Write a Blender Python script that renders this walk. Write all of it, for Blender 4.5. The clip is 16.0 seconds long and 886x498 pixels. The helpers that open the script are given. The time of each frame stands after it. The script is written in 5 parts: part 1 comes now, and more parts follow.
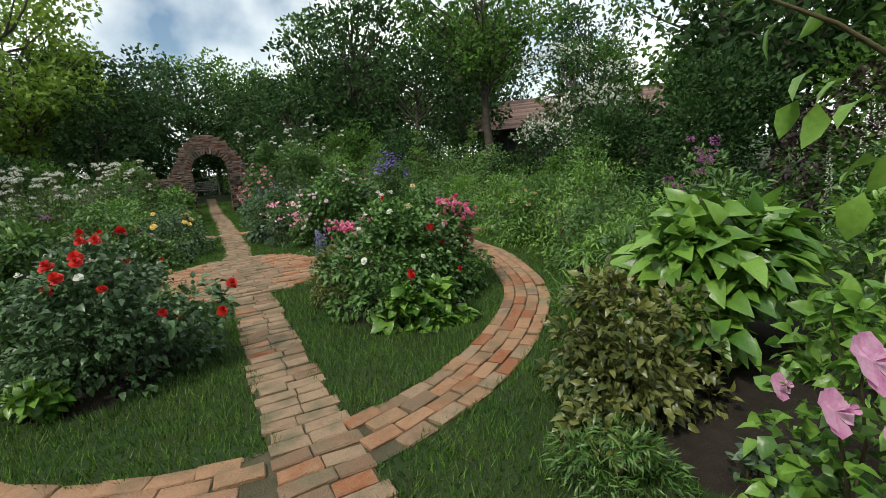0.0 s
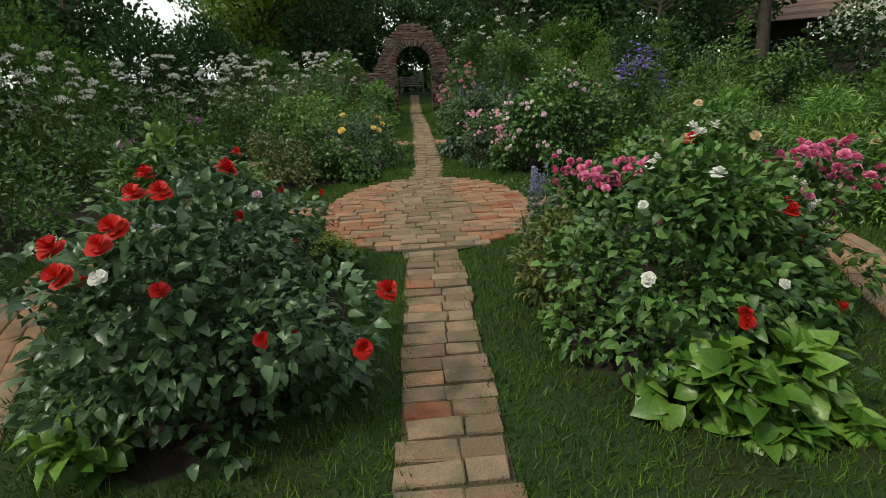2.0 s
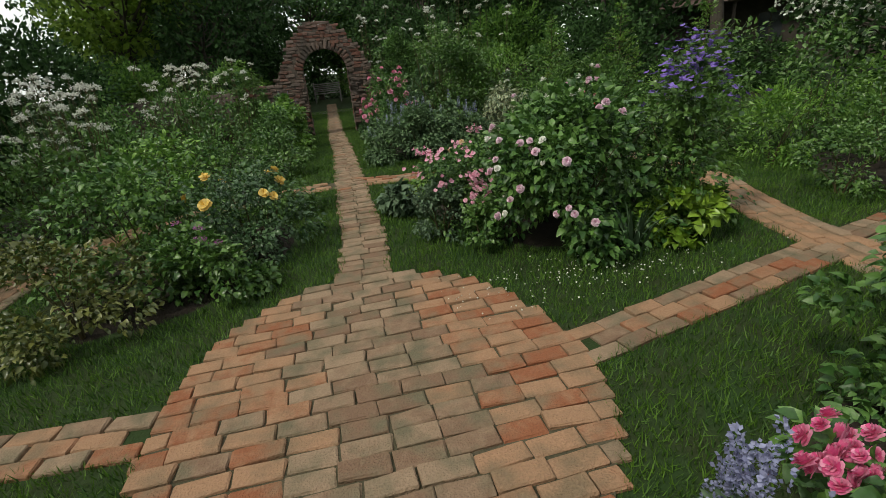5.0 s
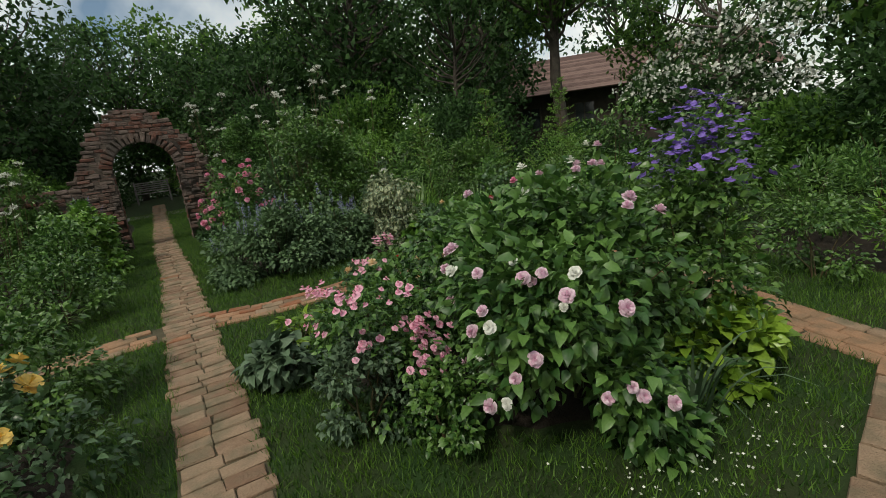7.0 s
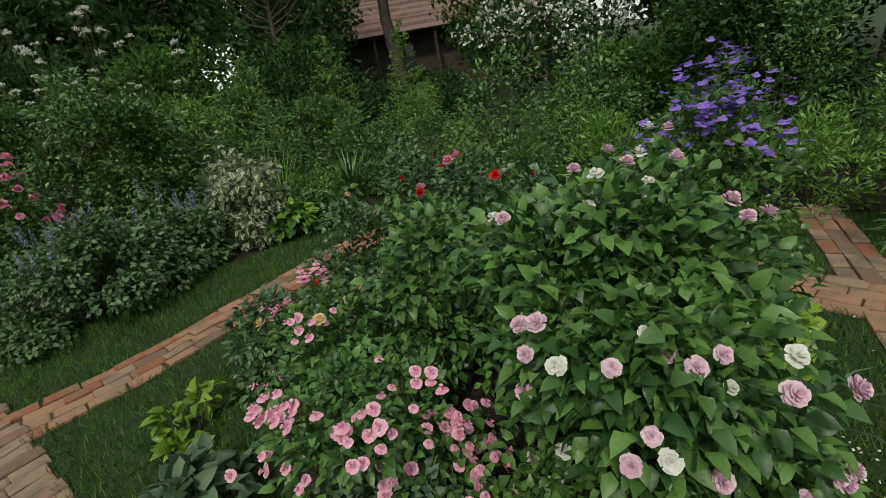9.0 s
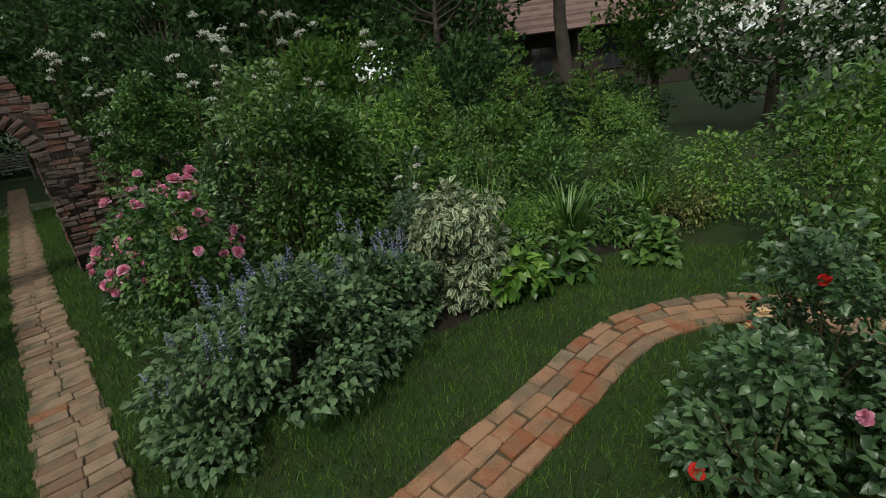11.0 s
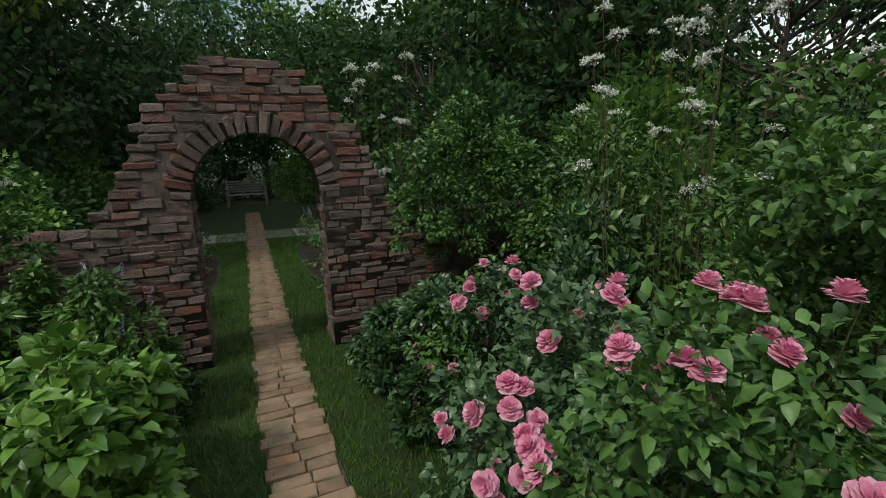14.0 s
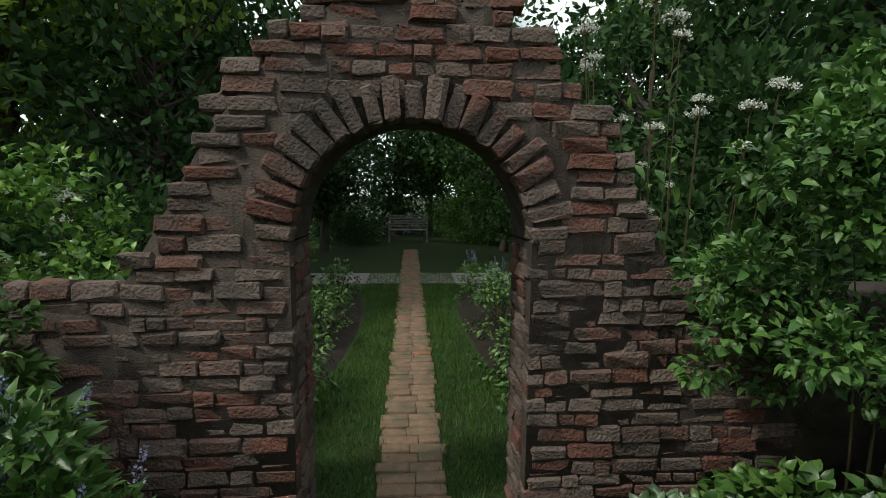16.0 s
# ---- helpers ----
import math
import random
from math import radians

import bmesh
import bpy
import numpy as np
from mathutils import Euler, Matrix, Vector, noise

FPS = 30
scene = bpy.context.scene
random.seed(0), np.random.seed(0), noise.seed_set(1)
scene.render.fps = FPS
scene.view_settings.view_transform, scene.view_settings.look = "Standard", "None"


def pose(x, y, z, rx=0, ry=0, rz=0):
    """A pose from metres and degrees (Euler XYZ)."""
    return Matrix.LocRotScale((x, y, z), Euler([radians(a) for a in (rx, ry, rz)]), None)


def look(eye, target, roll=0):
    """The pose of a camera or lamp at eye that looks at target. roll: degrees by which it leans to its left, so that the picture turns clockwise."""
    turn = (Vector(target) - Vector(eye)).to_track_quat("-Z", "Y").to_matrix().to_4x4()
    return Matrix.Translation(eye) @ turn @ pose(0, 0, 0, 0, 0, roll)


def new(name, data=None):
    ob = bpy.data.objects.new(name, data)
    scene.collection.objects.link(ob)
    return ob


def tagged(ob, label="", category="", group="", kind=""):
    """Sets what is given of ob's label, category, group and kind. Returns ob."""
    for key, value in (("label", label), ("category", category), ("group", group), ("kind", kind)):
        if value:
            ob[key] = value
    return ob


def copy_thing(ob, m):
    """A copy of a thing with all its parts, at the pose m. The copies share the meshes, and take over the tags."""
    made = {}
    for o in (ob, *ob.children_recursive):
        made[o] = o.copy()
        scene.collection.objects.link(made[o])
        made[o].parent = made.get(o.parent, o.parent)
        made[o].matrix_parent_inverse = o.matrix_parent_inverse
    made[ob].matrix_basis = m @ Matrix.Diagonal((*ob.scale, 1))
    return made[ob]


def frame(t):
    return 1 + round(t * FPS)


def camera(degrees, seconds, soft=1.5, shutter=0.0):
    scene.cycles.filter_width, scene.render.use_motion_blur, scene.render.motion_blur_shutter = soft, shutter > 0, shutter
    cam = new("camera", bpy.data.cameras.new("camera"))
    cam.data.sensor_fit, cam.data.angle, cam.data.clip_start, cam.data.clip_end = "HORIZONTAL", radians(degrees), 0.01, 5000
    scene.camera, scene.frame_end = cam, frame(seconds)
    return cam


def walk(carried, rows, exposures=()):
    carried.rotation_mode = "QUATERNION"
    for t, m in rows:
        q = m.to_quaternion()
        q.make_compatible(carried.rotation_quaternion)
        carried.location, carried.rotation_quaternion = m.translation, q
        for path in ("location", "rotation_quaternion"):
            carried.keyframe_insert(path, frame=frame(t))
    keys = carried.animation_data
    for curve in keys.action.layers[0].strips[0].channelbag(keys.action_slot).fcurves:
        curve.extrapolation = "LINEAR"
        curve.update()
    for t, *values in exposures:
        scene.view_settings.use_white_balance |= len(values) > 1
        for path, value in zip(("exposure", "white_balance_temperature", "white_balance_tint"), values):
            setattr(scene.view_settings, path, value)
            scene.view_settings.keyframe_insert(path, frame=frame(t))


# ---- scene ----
cam = camera(87.0, 16.0, 0.62)
PATH = [
    (0, (-0.27, -6.457, 1.255), (0.602, -4.699, 0.871), -4.3),
    (0.5, (-0.22, -5.635, 1.189), (0.341, -3.758, 0.788), -1.9),
    (1, (-0.173, -5.056, 1.15), (0.04, -3.123, 0.684), -0.8),
    (1.5, (-0.124, -4.87, 1.187), (0.03, -2.968, 0.588), -1.6),
    (2, (-0.069, -4.619, 1.253), (0.019, -2.755, 0.532), -2.5),
    (2.5, (-0.026, -4.333, 1.311), (-0.01, -2.515, 0.477), -3.7),
    (3, (0.017, -4.026, 1.371), (-0.015, -2.254, 0.445), -3.2),
    (3.5, (0.01, -3.606, 1.41), (0.028, -1.824, 0.502), -3.8),
    (4, (-0.012, -3.115, 1.381), (0.123, -1.308, 0.534), -4.4),
    (4.2, (0.009, -2.904, 1.357), (0.18, -1.088, 0.535), -5.1),
    (6.3, (0.003, -0.899, 1.408), (0.771, 0.85, 0.816), -4.9),
    (6.5, (0.026, -0.755, 1.392), (0.856, 0.978, 0.834), -5.5),
    (7, (0.11, -0.452, 1.37), (1.085, 1.229, 0.896), -7.0),
    (7.5, (0.071, -0.193, 1.361), (1.3, 1.276, 0.786), -7.0),
    (8, (0.028, 0.037, 1.382), (1.439, 1.282, 0.703), -8.9),
    (8.2, (0.007, 0.143, 1.406), (1.475, 1.276, 0.656), -10.2),
    (10.3, (0.504, 1.871, 1.808), (1.761, 3.198, 0.996), -8.4),
    (10.5, (0.472, 2.111, 1.791), (1.706, 3.473, 1.002), -8.3),
    (11, (0.392, 2.677, 1.766), (1.588, 4.111, 1.049), -7.5),
    (11.5, (0.19, 3.12, 1.685), (1.376, 4.612, 1.079), -6.0),
    (12, (0.254, 3.8, 1.666), (1.326, 5.398, 1.121), -4.4),
    (12.5, (0.166, 4.231, 1.711), (1.173, 5.882, 1.2), -3.4),
    (13, (0.078, 4.755, 1.705), (0.99, 6.467, 1.215), -3.0),
    (13.5, (0.04, 5.186, 1.725), (0.851, 6.953, 1.256), -2.9),
    (14, (-0.098, 5.563, 1.7), (0.652, 7.371, 1.288), -1.8),
    (14.5, (-0.029, 6.174, 1.658), (0.545, 8.053, 1.286), -1.5),
    (15, (-0.029, 6.625, 1.616), (0.418, 8.549, 1.303), -1.3),
    (15.5, (-0.016, 7.22, 1.643), (0.268, 9.174, 1.327), -0.1),
    (16, (-0.011, 7.704, 1.58), (0.129, 9.686, 1.349), 0.5),
]
walk(cam, [(t, look(eye, target, roll)) for t, eye, target, roll in PATH], [(0.0, -0.10, 6700, 2), (0.6, -0.28, 6800, 2), (1.5, -0.44, 6900, 2), (4.0, -0.44, 6900, 2), (7.0, -0.62, 6900, 3), (11.0, -0.66, 6700, 3), (14.5, -0.60, 6500, 2), (16.0, -0.42, 6500, 2)])

# ---------------------------------------------------------------- light
world = bpy.data.worlds.new("sky")
scene.world = world
world.use_nodes = True
wn, wl = world.node_tree.nodes, world.node_tree.links
wn.clear()
sky = wn.new("ShaderNodeTexSky")
sky.sky_type = "NISHITA"
sky.sun_disc = False
sky.sun_elevation, sky.sun_rotation = radians(52), radians(250)
bg = wn.new("ShaderNodeBackground")
bg.inputs["Strength"].default_value = 0.14
cloud = wn.new("ShaderNodeTexNoise")
cloud.inputs["Scale"].default_value, cloud.inputs["Detail"].default_value = 2.6, 6
cramp = wn.new("ShaderNodeMapRange")
cramp.inputs["From Min"].default_value, cramp.inputs["From Max"].default_value = 0.34, 0.54
cmix = wn.new("ShaderNodeMix")
cmix.data_type = "RGBA"
cmix.inputs["B"].default_value = (10.6, 10.8, 11.2, 1)
wtc = wn.new("ShaderNodeTexCoord")
wo = wn.new("ShaderNodeOutputWorld")
wl.new(wtc.outputs["Generated"], cloud.inputs["Vector"])
wl.new(cloud.outputs["Fac"], cramp.inputs["Value"])
wl.new(cramp.outputs[0], cmix.inputs["Factor"])
wl.new(sky.outputs[0], cmix.inputs["A"])
wl.new(cmix.outputs["Result"], bg.inputs["Color"])
wl.new(bg.outputs[0], wo.inputs["Surface"])
sun = new("sun", bpy.data.lights.new("sun", "SUN"))
sun.data.energy, sun.data.angle, sun.data.color = 2.8, radians(6), (1.0, 0.95, 0.86)
sun.matrix_world = look((-6, -2.5, 8), (0, 0, 0))


# ---------------------------------------------------------------- materials
def mat(name, c1, c2, rough=0.8, scale=8.0, fine=60.0, bump=0.3, rnd=0.0, metal=0.0, trans=0.0, spec=0.3, island=False, dirt=None, stain=2.0):
    """Two-scale procedural surface: c1-c2 mixed by noise, rnd shifts value per object or island, trans adds translucency, dirt is a patchy third colour."""
    m = bpy.data.materials.new(name)
    m.use_nodes = True
    nt = m.node_tree
    nt.nodes.clear()
    N, L = nt.nodes.new, nt.links.new
    out = N("ShaderNodeOutputMaterial")
    b = N("ShaderNodeBsdfPrincipled")
    b.inputs["Roughness"].default_value = rough
    b.inputs["Metallic"].default_value = metal
    b.inputs["Specular IOR Level"].default_value = spec
    tc = N("ShaderNodeTexCoord")
    geo = N("ShaderNodeNewGeometry")
    info = N("ShaderNodeObjectInfo")
    n1 = N("ShaderNodeTexNoise")
    n1.inputs["Scale"].default_value = scale
    n1.inputs["Detail"].default_value = 4
    n2 = N("ShaderNodeTexNoise")
    n2.inputs["Scale"].default_value = fine
    n2.inputs["Detail"].default_value = 3
    L(geo.outputs["Position"], n1.inputs["Vector"])
    L(geo.outputs["Position"], n2.inputs["Vector"])
    mx = N("ShaderNodeMix")
    mx.data_type = "RGBA"
    mx.inputs["A"].default_value = (*c1, 1)
    mx.inputs["B"].default_value = (*c2, 1)
    rp = N("ShaderNodeMapRange")
    rp.inputs["From Min"].default_value, rp.inputs["From Max"].default_value = 0.3, 0.7
    if island or rnd:
        add = N("ShaderNodeMath")
        add.operation = "MULTIPLY_ADD"
        src = geo.outputs["Random Per Island"] if island else info.outputs["Random"]
        L(src, add.inputs[0])
        add.inputs[1].default_value = 0.55 if island else 0.75
        sub = N("ShaderNodeMath")
        sub.operation = "MULTIPLY_ADD"
        L(n1.outputs["Fac"], sub.inputs[0])
        sub.inputs[1].default_value, sub.inputs[2].default_value = 0.8, -0.17
        L(sub.outputs[0], add.inputs[2])
        L(add.outputs[0], rp.inputs["Value"])
    else:
        L(n1.outputs["Fac"], rp.inputs["Value"])
    L(rp.outputs[0], mx.inputs["Factor"])
    col = mx.outputs["Result"]
    if dirt:
        n3 = N("ShaderNodeTexNoise")
        n3.inputs["Scale"].default_value, n3.inputs["Detail"].default_value = stain, 5
        L(geo.outputs["Position"], n3.inputs["Vector"])
        r3 = N("ShaderNodeMapRange")
        r3.inputs["From Min"].default_value, r3.inputs["From Max"].default_value = 0.45, 0.68
        L(n3.outputs["Fac"], r3.inputs["Value"])
        m3 = N("ShaderNodeMix")
        m3.data_type = "RGBA"
        L(r3.outputs[0], m3.inputs["Factor"])
        L(col, m3.inputs["A"])
        m3.inputs["B"].default_value = (*dirt, 1)
        col = m3.outputs["Result"]
    hs = N("ShaderNodeHueSaturation")
    mr = N("ShaderNodeMapRange")
    mr.inputs["To Min"].default_value, mr.inputs["To Max"].default_value = 0.72, 1.28
    L(n2.outputs["Fac"], mr.inputs["Value"])
    L(mr.outputs[0], hs.inputs["Value"])
    L(col, hs.inputs["Color"])
    L(hs.outputs["Color"], b.inputs["Base Color"])
    if bump:
        bp = N("ShaderNodeBump")
        bp.inputs["Strength"].default_value, bp.inputs["Distance"].default_value = bump, 0.01
        L(n2.outputs["Fac"], bp.inputs["Height"])
        L(bp.outputs[0], b.inputs["Normal"])
    if trans:
        t = N("ShaderNodeBsdfTranslucent")
        L(hs.outputs["Color"], t.inputs["Color"])
        ms = N("ShaderNodeMixShader")
        ms.inputs["Fac"].default_value = trans
        L(b.outputs[0], ms.inputs[1])
        L(t.outputs[0], ms.inputs[2])
        L(ms.outputs[0], out.inputs["Surface"])
    else:
        L(b.outputs[0], out.inputs["Surface"])
    return m


def leaf_mat(name, c1, c2, rough=0.36, trans=0.22, spec=0.55):
    c1, c2 = tuple(v * 0.8 for v in c1), tuple(v * 1.12 for v in c2)
    return mat(name, c1, c2, rough, 2.5, 90.0, 0.15, 0, 0, trans, spec, True)


# ---------------------------------------------------------------- mesh helpers
def raw_mesh(name, co, faces, material, smooth=False, kinds=None):
    """A mesh from an array of points and an array of equal-sided faces (or a list of such arrays)."""
    me = bpy.data.meshes.new(name)
    groups = faces if isinstance(faces, list) else [faces]
    groups = [np.asarray(g, dtype=np.int32) for g in groups if len(g)]
    co = np.asarray(co, dtype=np.float32)
    me.vertices.add(len(co))
    me.vertices.foreach_set("co", co.ravel())
    idx = np.concatenate([g.ravel() for g in groups])
    tot = np.concatenate([np.full(len(g), g.shape[1], np.int32) for g in groups])
    me.loops.add(len(idx))
    me.loops.foreach_set("vertex_index", idx)
    me.polygons.add(len(tot))
    me.polygons.foreach_set("loop_start", np.concatenate([[0], np.cumsum(tot)[:-1]]).astype(np.int32))
    me.polygons.foreach_set("loop_total", tot)
    for m in (material if isinstance(material, (list, tuple)) else [material]):
        me.materials.append(m)
    if kinds is not None:
        me.polygons.foreach_set("material_index", np.asarray(kinds, np.int32))
    if smooth:
        me.polygons.foreach_set("use_smooth", np.ones(len(tot), bool))
    me.update(calc_edges=True)
    return me


def part_mesh(name, me, parent, label="", at=None):
    ob = new(name, me)
    ob.parent = parent
    if at is not None:
        ob.matrix_basis = at
    return tagged(ob, label)


def part(name, bm, material, parent, label="", smooth=False):
    me = bpy.data.meshes.new(name)
    bm.to_mesh(me)
    bm.free()
    me.materials.append(material)
    if smooth:
        for p in me.polygons:
            p.use_smooth = True
    return part_mesh(name, me, parent, label)


def thing(name, x, y, z=0.0, label="", category="", group="", kind=""):
    e = new(name)
    e.empty_display_size = 0.1
    e.location = (x, y, z)
    return tagged(e, label, category, group, kind)


def box(bm, x0, x1, y0, y1, z0, z1, bevel=0.0):
    r = bmesh.ops.create_cube(bm, size=1)
    for v in r["verts"]:
        v.co = ((x0 + x1) / 2 + v.co.x * (x1 - x0), (y0 + y1) / 2 + v.co.y * (y1 - y0), (z0 + z1) / 2 + v.co.z * (z1 - z0))
    if bevel:
        ed = list({e for v in r["verts"] for e in v.link_edges})
        bmesh.ops.bevel(bm, geom=ed, offset=bevel, segments=1, affect="EDGES")
    return bm


def tubes(lines, sides=5):
    """Tapered tubes. lines: list of (points, radii). Returns points and quads."""
    co, fa, base = [], [], 0
    for pts, rad in lines:
        pts = np.asarray(pts, float)
        n = len(pts)
        d = np.gradient(pts, axis=0)
        d /= np.linalg.norm(d, axis=1)[:, None] + 1e-9
        ref = np.where(np.abs(d[:, 2:3]) > 0.9, np.array([[1.0, 0, 0]]), np.array([[0, 0, 1.0]]))
        u = np.cross(d, ref)
        u /= np.linalg.norm(u, axis=1)[:, None] + 1e-9
        v = np.cross(d, u)
        a = np.linspace(0, 2 * np.pi, sides, endpoint=False)
        ring = pts[:, None] + (u[:, None] * np.cos(a)[None, :, None] + v[:, None] * np.sin(a)[None, :, None]) * np.asarray(rad)[:, None, None]
        co.append(ring.reshape(-1, 3))
        i = np.arange(n - 1)[:, None] * sides + np.arange(sides)[None]
        j = np.arange(n - 1)[:, None] * sides + (np.arange(sides)[None] + 1) % sides
        fa.append(np.stack([i, j, j + sides, i + sides], -1).reshape(-1, 4) + base)
        base += n * sides
    return np.concatenate(co), np.concatenate(fa)


def norm(a):
    return a / (np.linalg.norm(a, axis=-1, keepdims=True) + 1e-9)


def leaves(pos, out, length, width, rng, droop=0.3, fold=0.25):
    """Folded leaf blades with a midrib and a bent tip: one island of six points and four quads or triangles each."""
    n = len(pos)
    out = norm(out)
    side = norm(np.cross(out, rng.normal(size=(n, 3)) * 0.5 + np.array([0, 0, 1.0])))
    up = np.cross(side, out)
    l, w = (np.broadcast_to(np.asarray(q, float), (n,))[:, None] for q in (length, width))
    b = pos
    c = pos + out * l * 0.45 + up * l * 0.06
    t = pos + out * l - up * l * droop
    s1, s2 = pos + out * l * 0.38 + side * w * 0.5 + up * w * fold, pos + out * l * 0.38 - side * w * 0.5 + up * w * fold
    s3, s4 = pos + out * l * 0.72 + side * w * 0.36 + up * (w * fold * 0.8 - l * droop * 0.45), pos + out * l * 0.72 - side * w * 0.36 + up * (w * fold * 0.8 - l * droop * 0.45)
    co = np.stack([b, c, t, s1, s2, s3, s4], 1).reshape(-1, 3)
    k = np.arange(n)[:, None] * 7
    tri = np.concatenate([k + np.array([[0, 3, 1]]), k + np.array([[0, 1, 4]])])
    quad = np.concatenate([k + np.array([[1, 3, 5, 2]]), k + np.array([[1, 2, 6, 4]])])
    return co, tri, quad


def far_leaves(pos, out, length, width, rng):
    """Two-triangle bent leaves for crowns."""
    n = len(pos)
    out = norm(out)
    side = norm(np.cross(out, rng.normal(size=(n, 3))))
    up = np.cross(side, out)
    l, w = (np.broadcast_to(np.asarray(q, float), (n,))[:, None] for q in (length, width))
    co = np.stack([pos, pos + out * l * 0.5 + side * w * 0.5 + up * w * 0.15, pos + out * l, pos + out * l * 0.5 - side * w * 0.5 + up * w * 0.15], 1).reshape(-1, 3)
    k = np.arange(n)[:, None] * 4
    return co, np.concatenate([k + np.array([[0, 1, 2]]), k + np.array([[0, 2, 3]])])


def clumps(rx, ry, h, k, rng, low=0.06, size=0.3):
    """Centres and radii of the bunches that make up a bush of that half-width and height: full at the foot, domed above."""
    c, r = [], []
    for i in range(k):
        f = rng.uniform(low, 1.0)
        wide = math.sqrt(max(0.05, 1 - (max(0, f - 0.35) / 0.68) ** 2)) * (0.82 + 0.18 * min(1, f / 0.3))
        a, q = rng.uniform(0, 2 * math.pi), math.sqrt(rng.uniform(0.18, 1.0))
        rad = size * min(rx, ry, h) * rng.uniform(0.55, 1.15)
        wob = min(1.14, 1 + 0.14 * math.sin(3 * a + k) + 0.08 * rng.normal())
        c.append((math.cos(a) * max(0.02, rx * wide * wob - rad * 0.6) * q, math.sin(a) * max(0.02, ry * wide * wob - rad * 0.6) * q, max(rad * 0.5, h * f * (0.92 + 0.16 * rng.random()) - rad * 0.6)))
        r.append(rad)
    return np.array(c), np.array(r)


def bunch_points(c, r, n, rng, flat=0.8):
    i = rng.choice(len(c), n, p=(r ** 2) / (r ** 2).sum())
    d = norm(rng.normal(size=(n, 3)))
    rad = r[i] * rng.uniform(0.55, 1.08, n)
    p = c[i] + d * rad[:, None] * np.array([1, 1, flat])
    return p, d


def petal_flower(name, m, rings, radius, cup, curl=0.25):
    """A many-petalled bloom: cupped petals whose tips fill a dome. rings: petals in each whorl from the outside in."""
    rng = np.random.default_rng(int(radius * 10000) + len(rings))
    co, fa, b = [], [], 0
    last = max(1, len(rings) - 1)
    for w, n in enumerate(rings):
        tip = radians(84 - 72 * w / last) if len(rings) > 1 else radians(80)
        for j in range(n):
            a0 = 2 * math.pi * (j + 0.5 * (w % 2)) / n + w * 0.4 + rng.normal() * 0.14
            half = min(0.95, math.pi / n * 1.25)
            th = tip + rng.normal() * 0.09
            R = radius * rng.uniform(0.86, 1.08)
            for u in range(4):
                s = u / 3
                q = th * (1.28 - 0.28 * s) + (curl * 0.5 if u == 3 else 0)
                d = R * s ** 0.75
                for v in (-1, 0, 1):
                    a = a0 + v * half * (0.5 + 0.5 * math.sin(math.pi * min(1, 0.2 + s * 0.6)))
                    k = 1 - 0.08 * abs(v) * s
                    co.append((d * k * math.sin(q) * math.cos(a), d * k * math.sin(q) * math.sin(a), d * math.cos(q) * (0.55 + 0.5 * cup) + 0.02 * radius * w + rng.normal() * 0.04 * radius * s))
            for u in range(3):
                for v in range(2):
                    k = b + u * 3 + v
                    fa.append((k, k + 1, k + 4, k + 3))
            b += 12
    return raw_mesh(name, np.array(co), np.array(fa), m, True)


def add_stems(e, rx, ry, h, k, rng, m, r0=0.008):
    for _ in range(k):
        a = rng.uniform(0, 2 * math.pi)
        t = rng.uniform(0.2, 0.8)
        tip = np.array([math.cos(a) * rx * t, math.sin(a) * ry * t, h * rng.uniform(0.55, 0.95)])
        b0 = np.array([math.cos(a), math.sin(a), 0]) * 0.06 * rng.random()
        s = np.linspace(0, 1, 6)[:, None]
        p = b0 + (tip - b0) * np.concatenate([s ** 1.25, s ** 1.25, s ** 0.85], 1) + rng.normal(size=(6, 3)) * 0.012 * s
        co, fa = tubes([(p, r0 * (1 - 0.7 * s[:, 0]))], 5)
        part_mesh("stem", raw_mesh("stem", co, fa, m, True), e)


def bush(name, x, y, rx, ry, h, n, leaf, leafm, label, category="shrub", seed=1, k=26, low=0.04, droop=0.35, stems=5, size=0.34, stem_mat=None, z=0.0, group="", top=0.0, far=False):
    """A leafy shrub: stems from its base and bunches of single leaves. leaf: (length, width)."""
    rng = np.random.default_rng(seed)
    e = thing(name, x, y, z, label, category, group)
    c, r = clumps(rx, ry, h, k, rng, low, size)
    p, d = bunch_points(c, r, n, rng)
    ok = p[:, 2] > 0.015
    p, d = p[ok], d[ok]
    mid = np.array([0, 0, h * 0.35])
    o = d * 0.8 + norm(p - mid) * 0.5 + np.array([0, 0, top]) + rng.normal(size=d.shape) * 0.45
    l = leaf[0] * rng.uniform(0.55, 1.2, len(p))
    add_stems(e, rx, ry, h * 0.9, stems, rng, stem_mat or M_STEM)
    if far:
        co, fa = far_leaves(p, o, l, l * leaf[1] / leaf[0], rng)
        part_mesh("foliage", raw_mesh("foliage", co, fa, leafm), e)
    else:
        co, tri, quad = leaves(p, o, l, l * leaf[1] / leaf[0], rng, droop)
        part_mesh("foliage", raw_mesh("foliage", co, [tri, quad], leafm), e)
    return e, c, r, rng


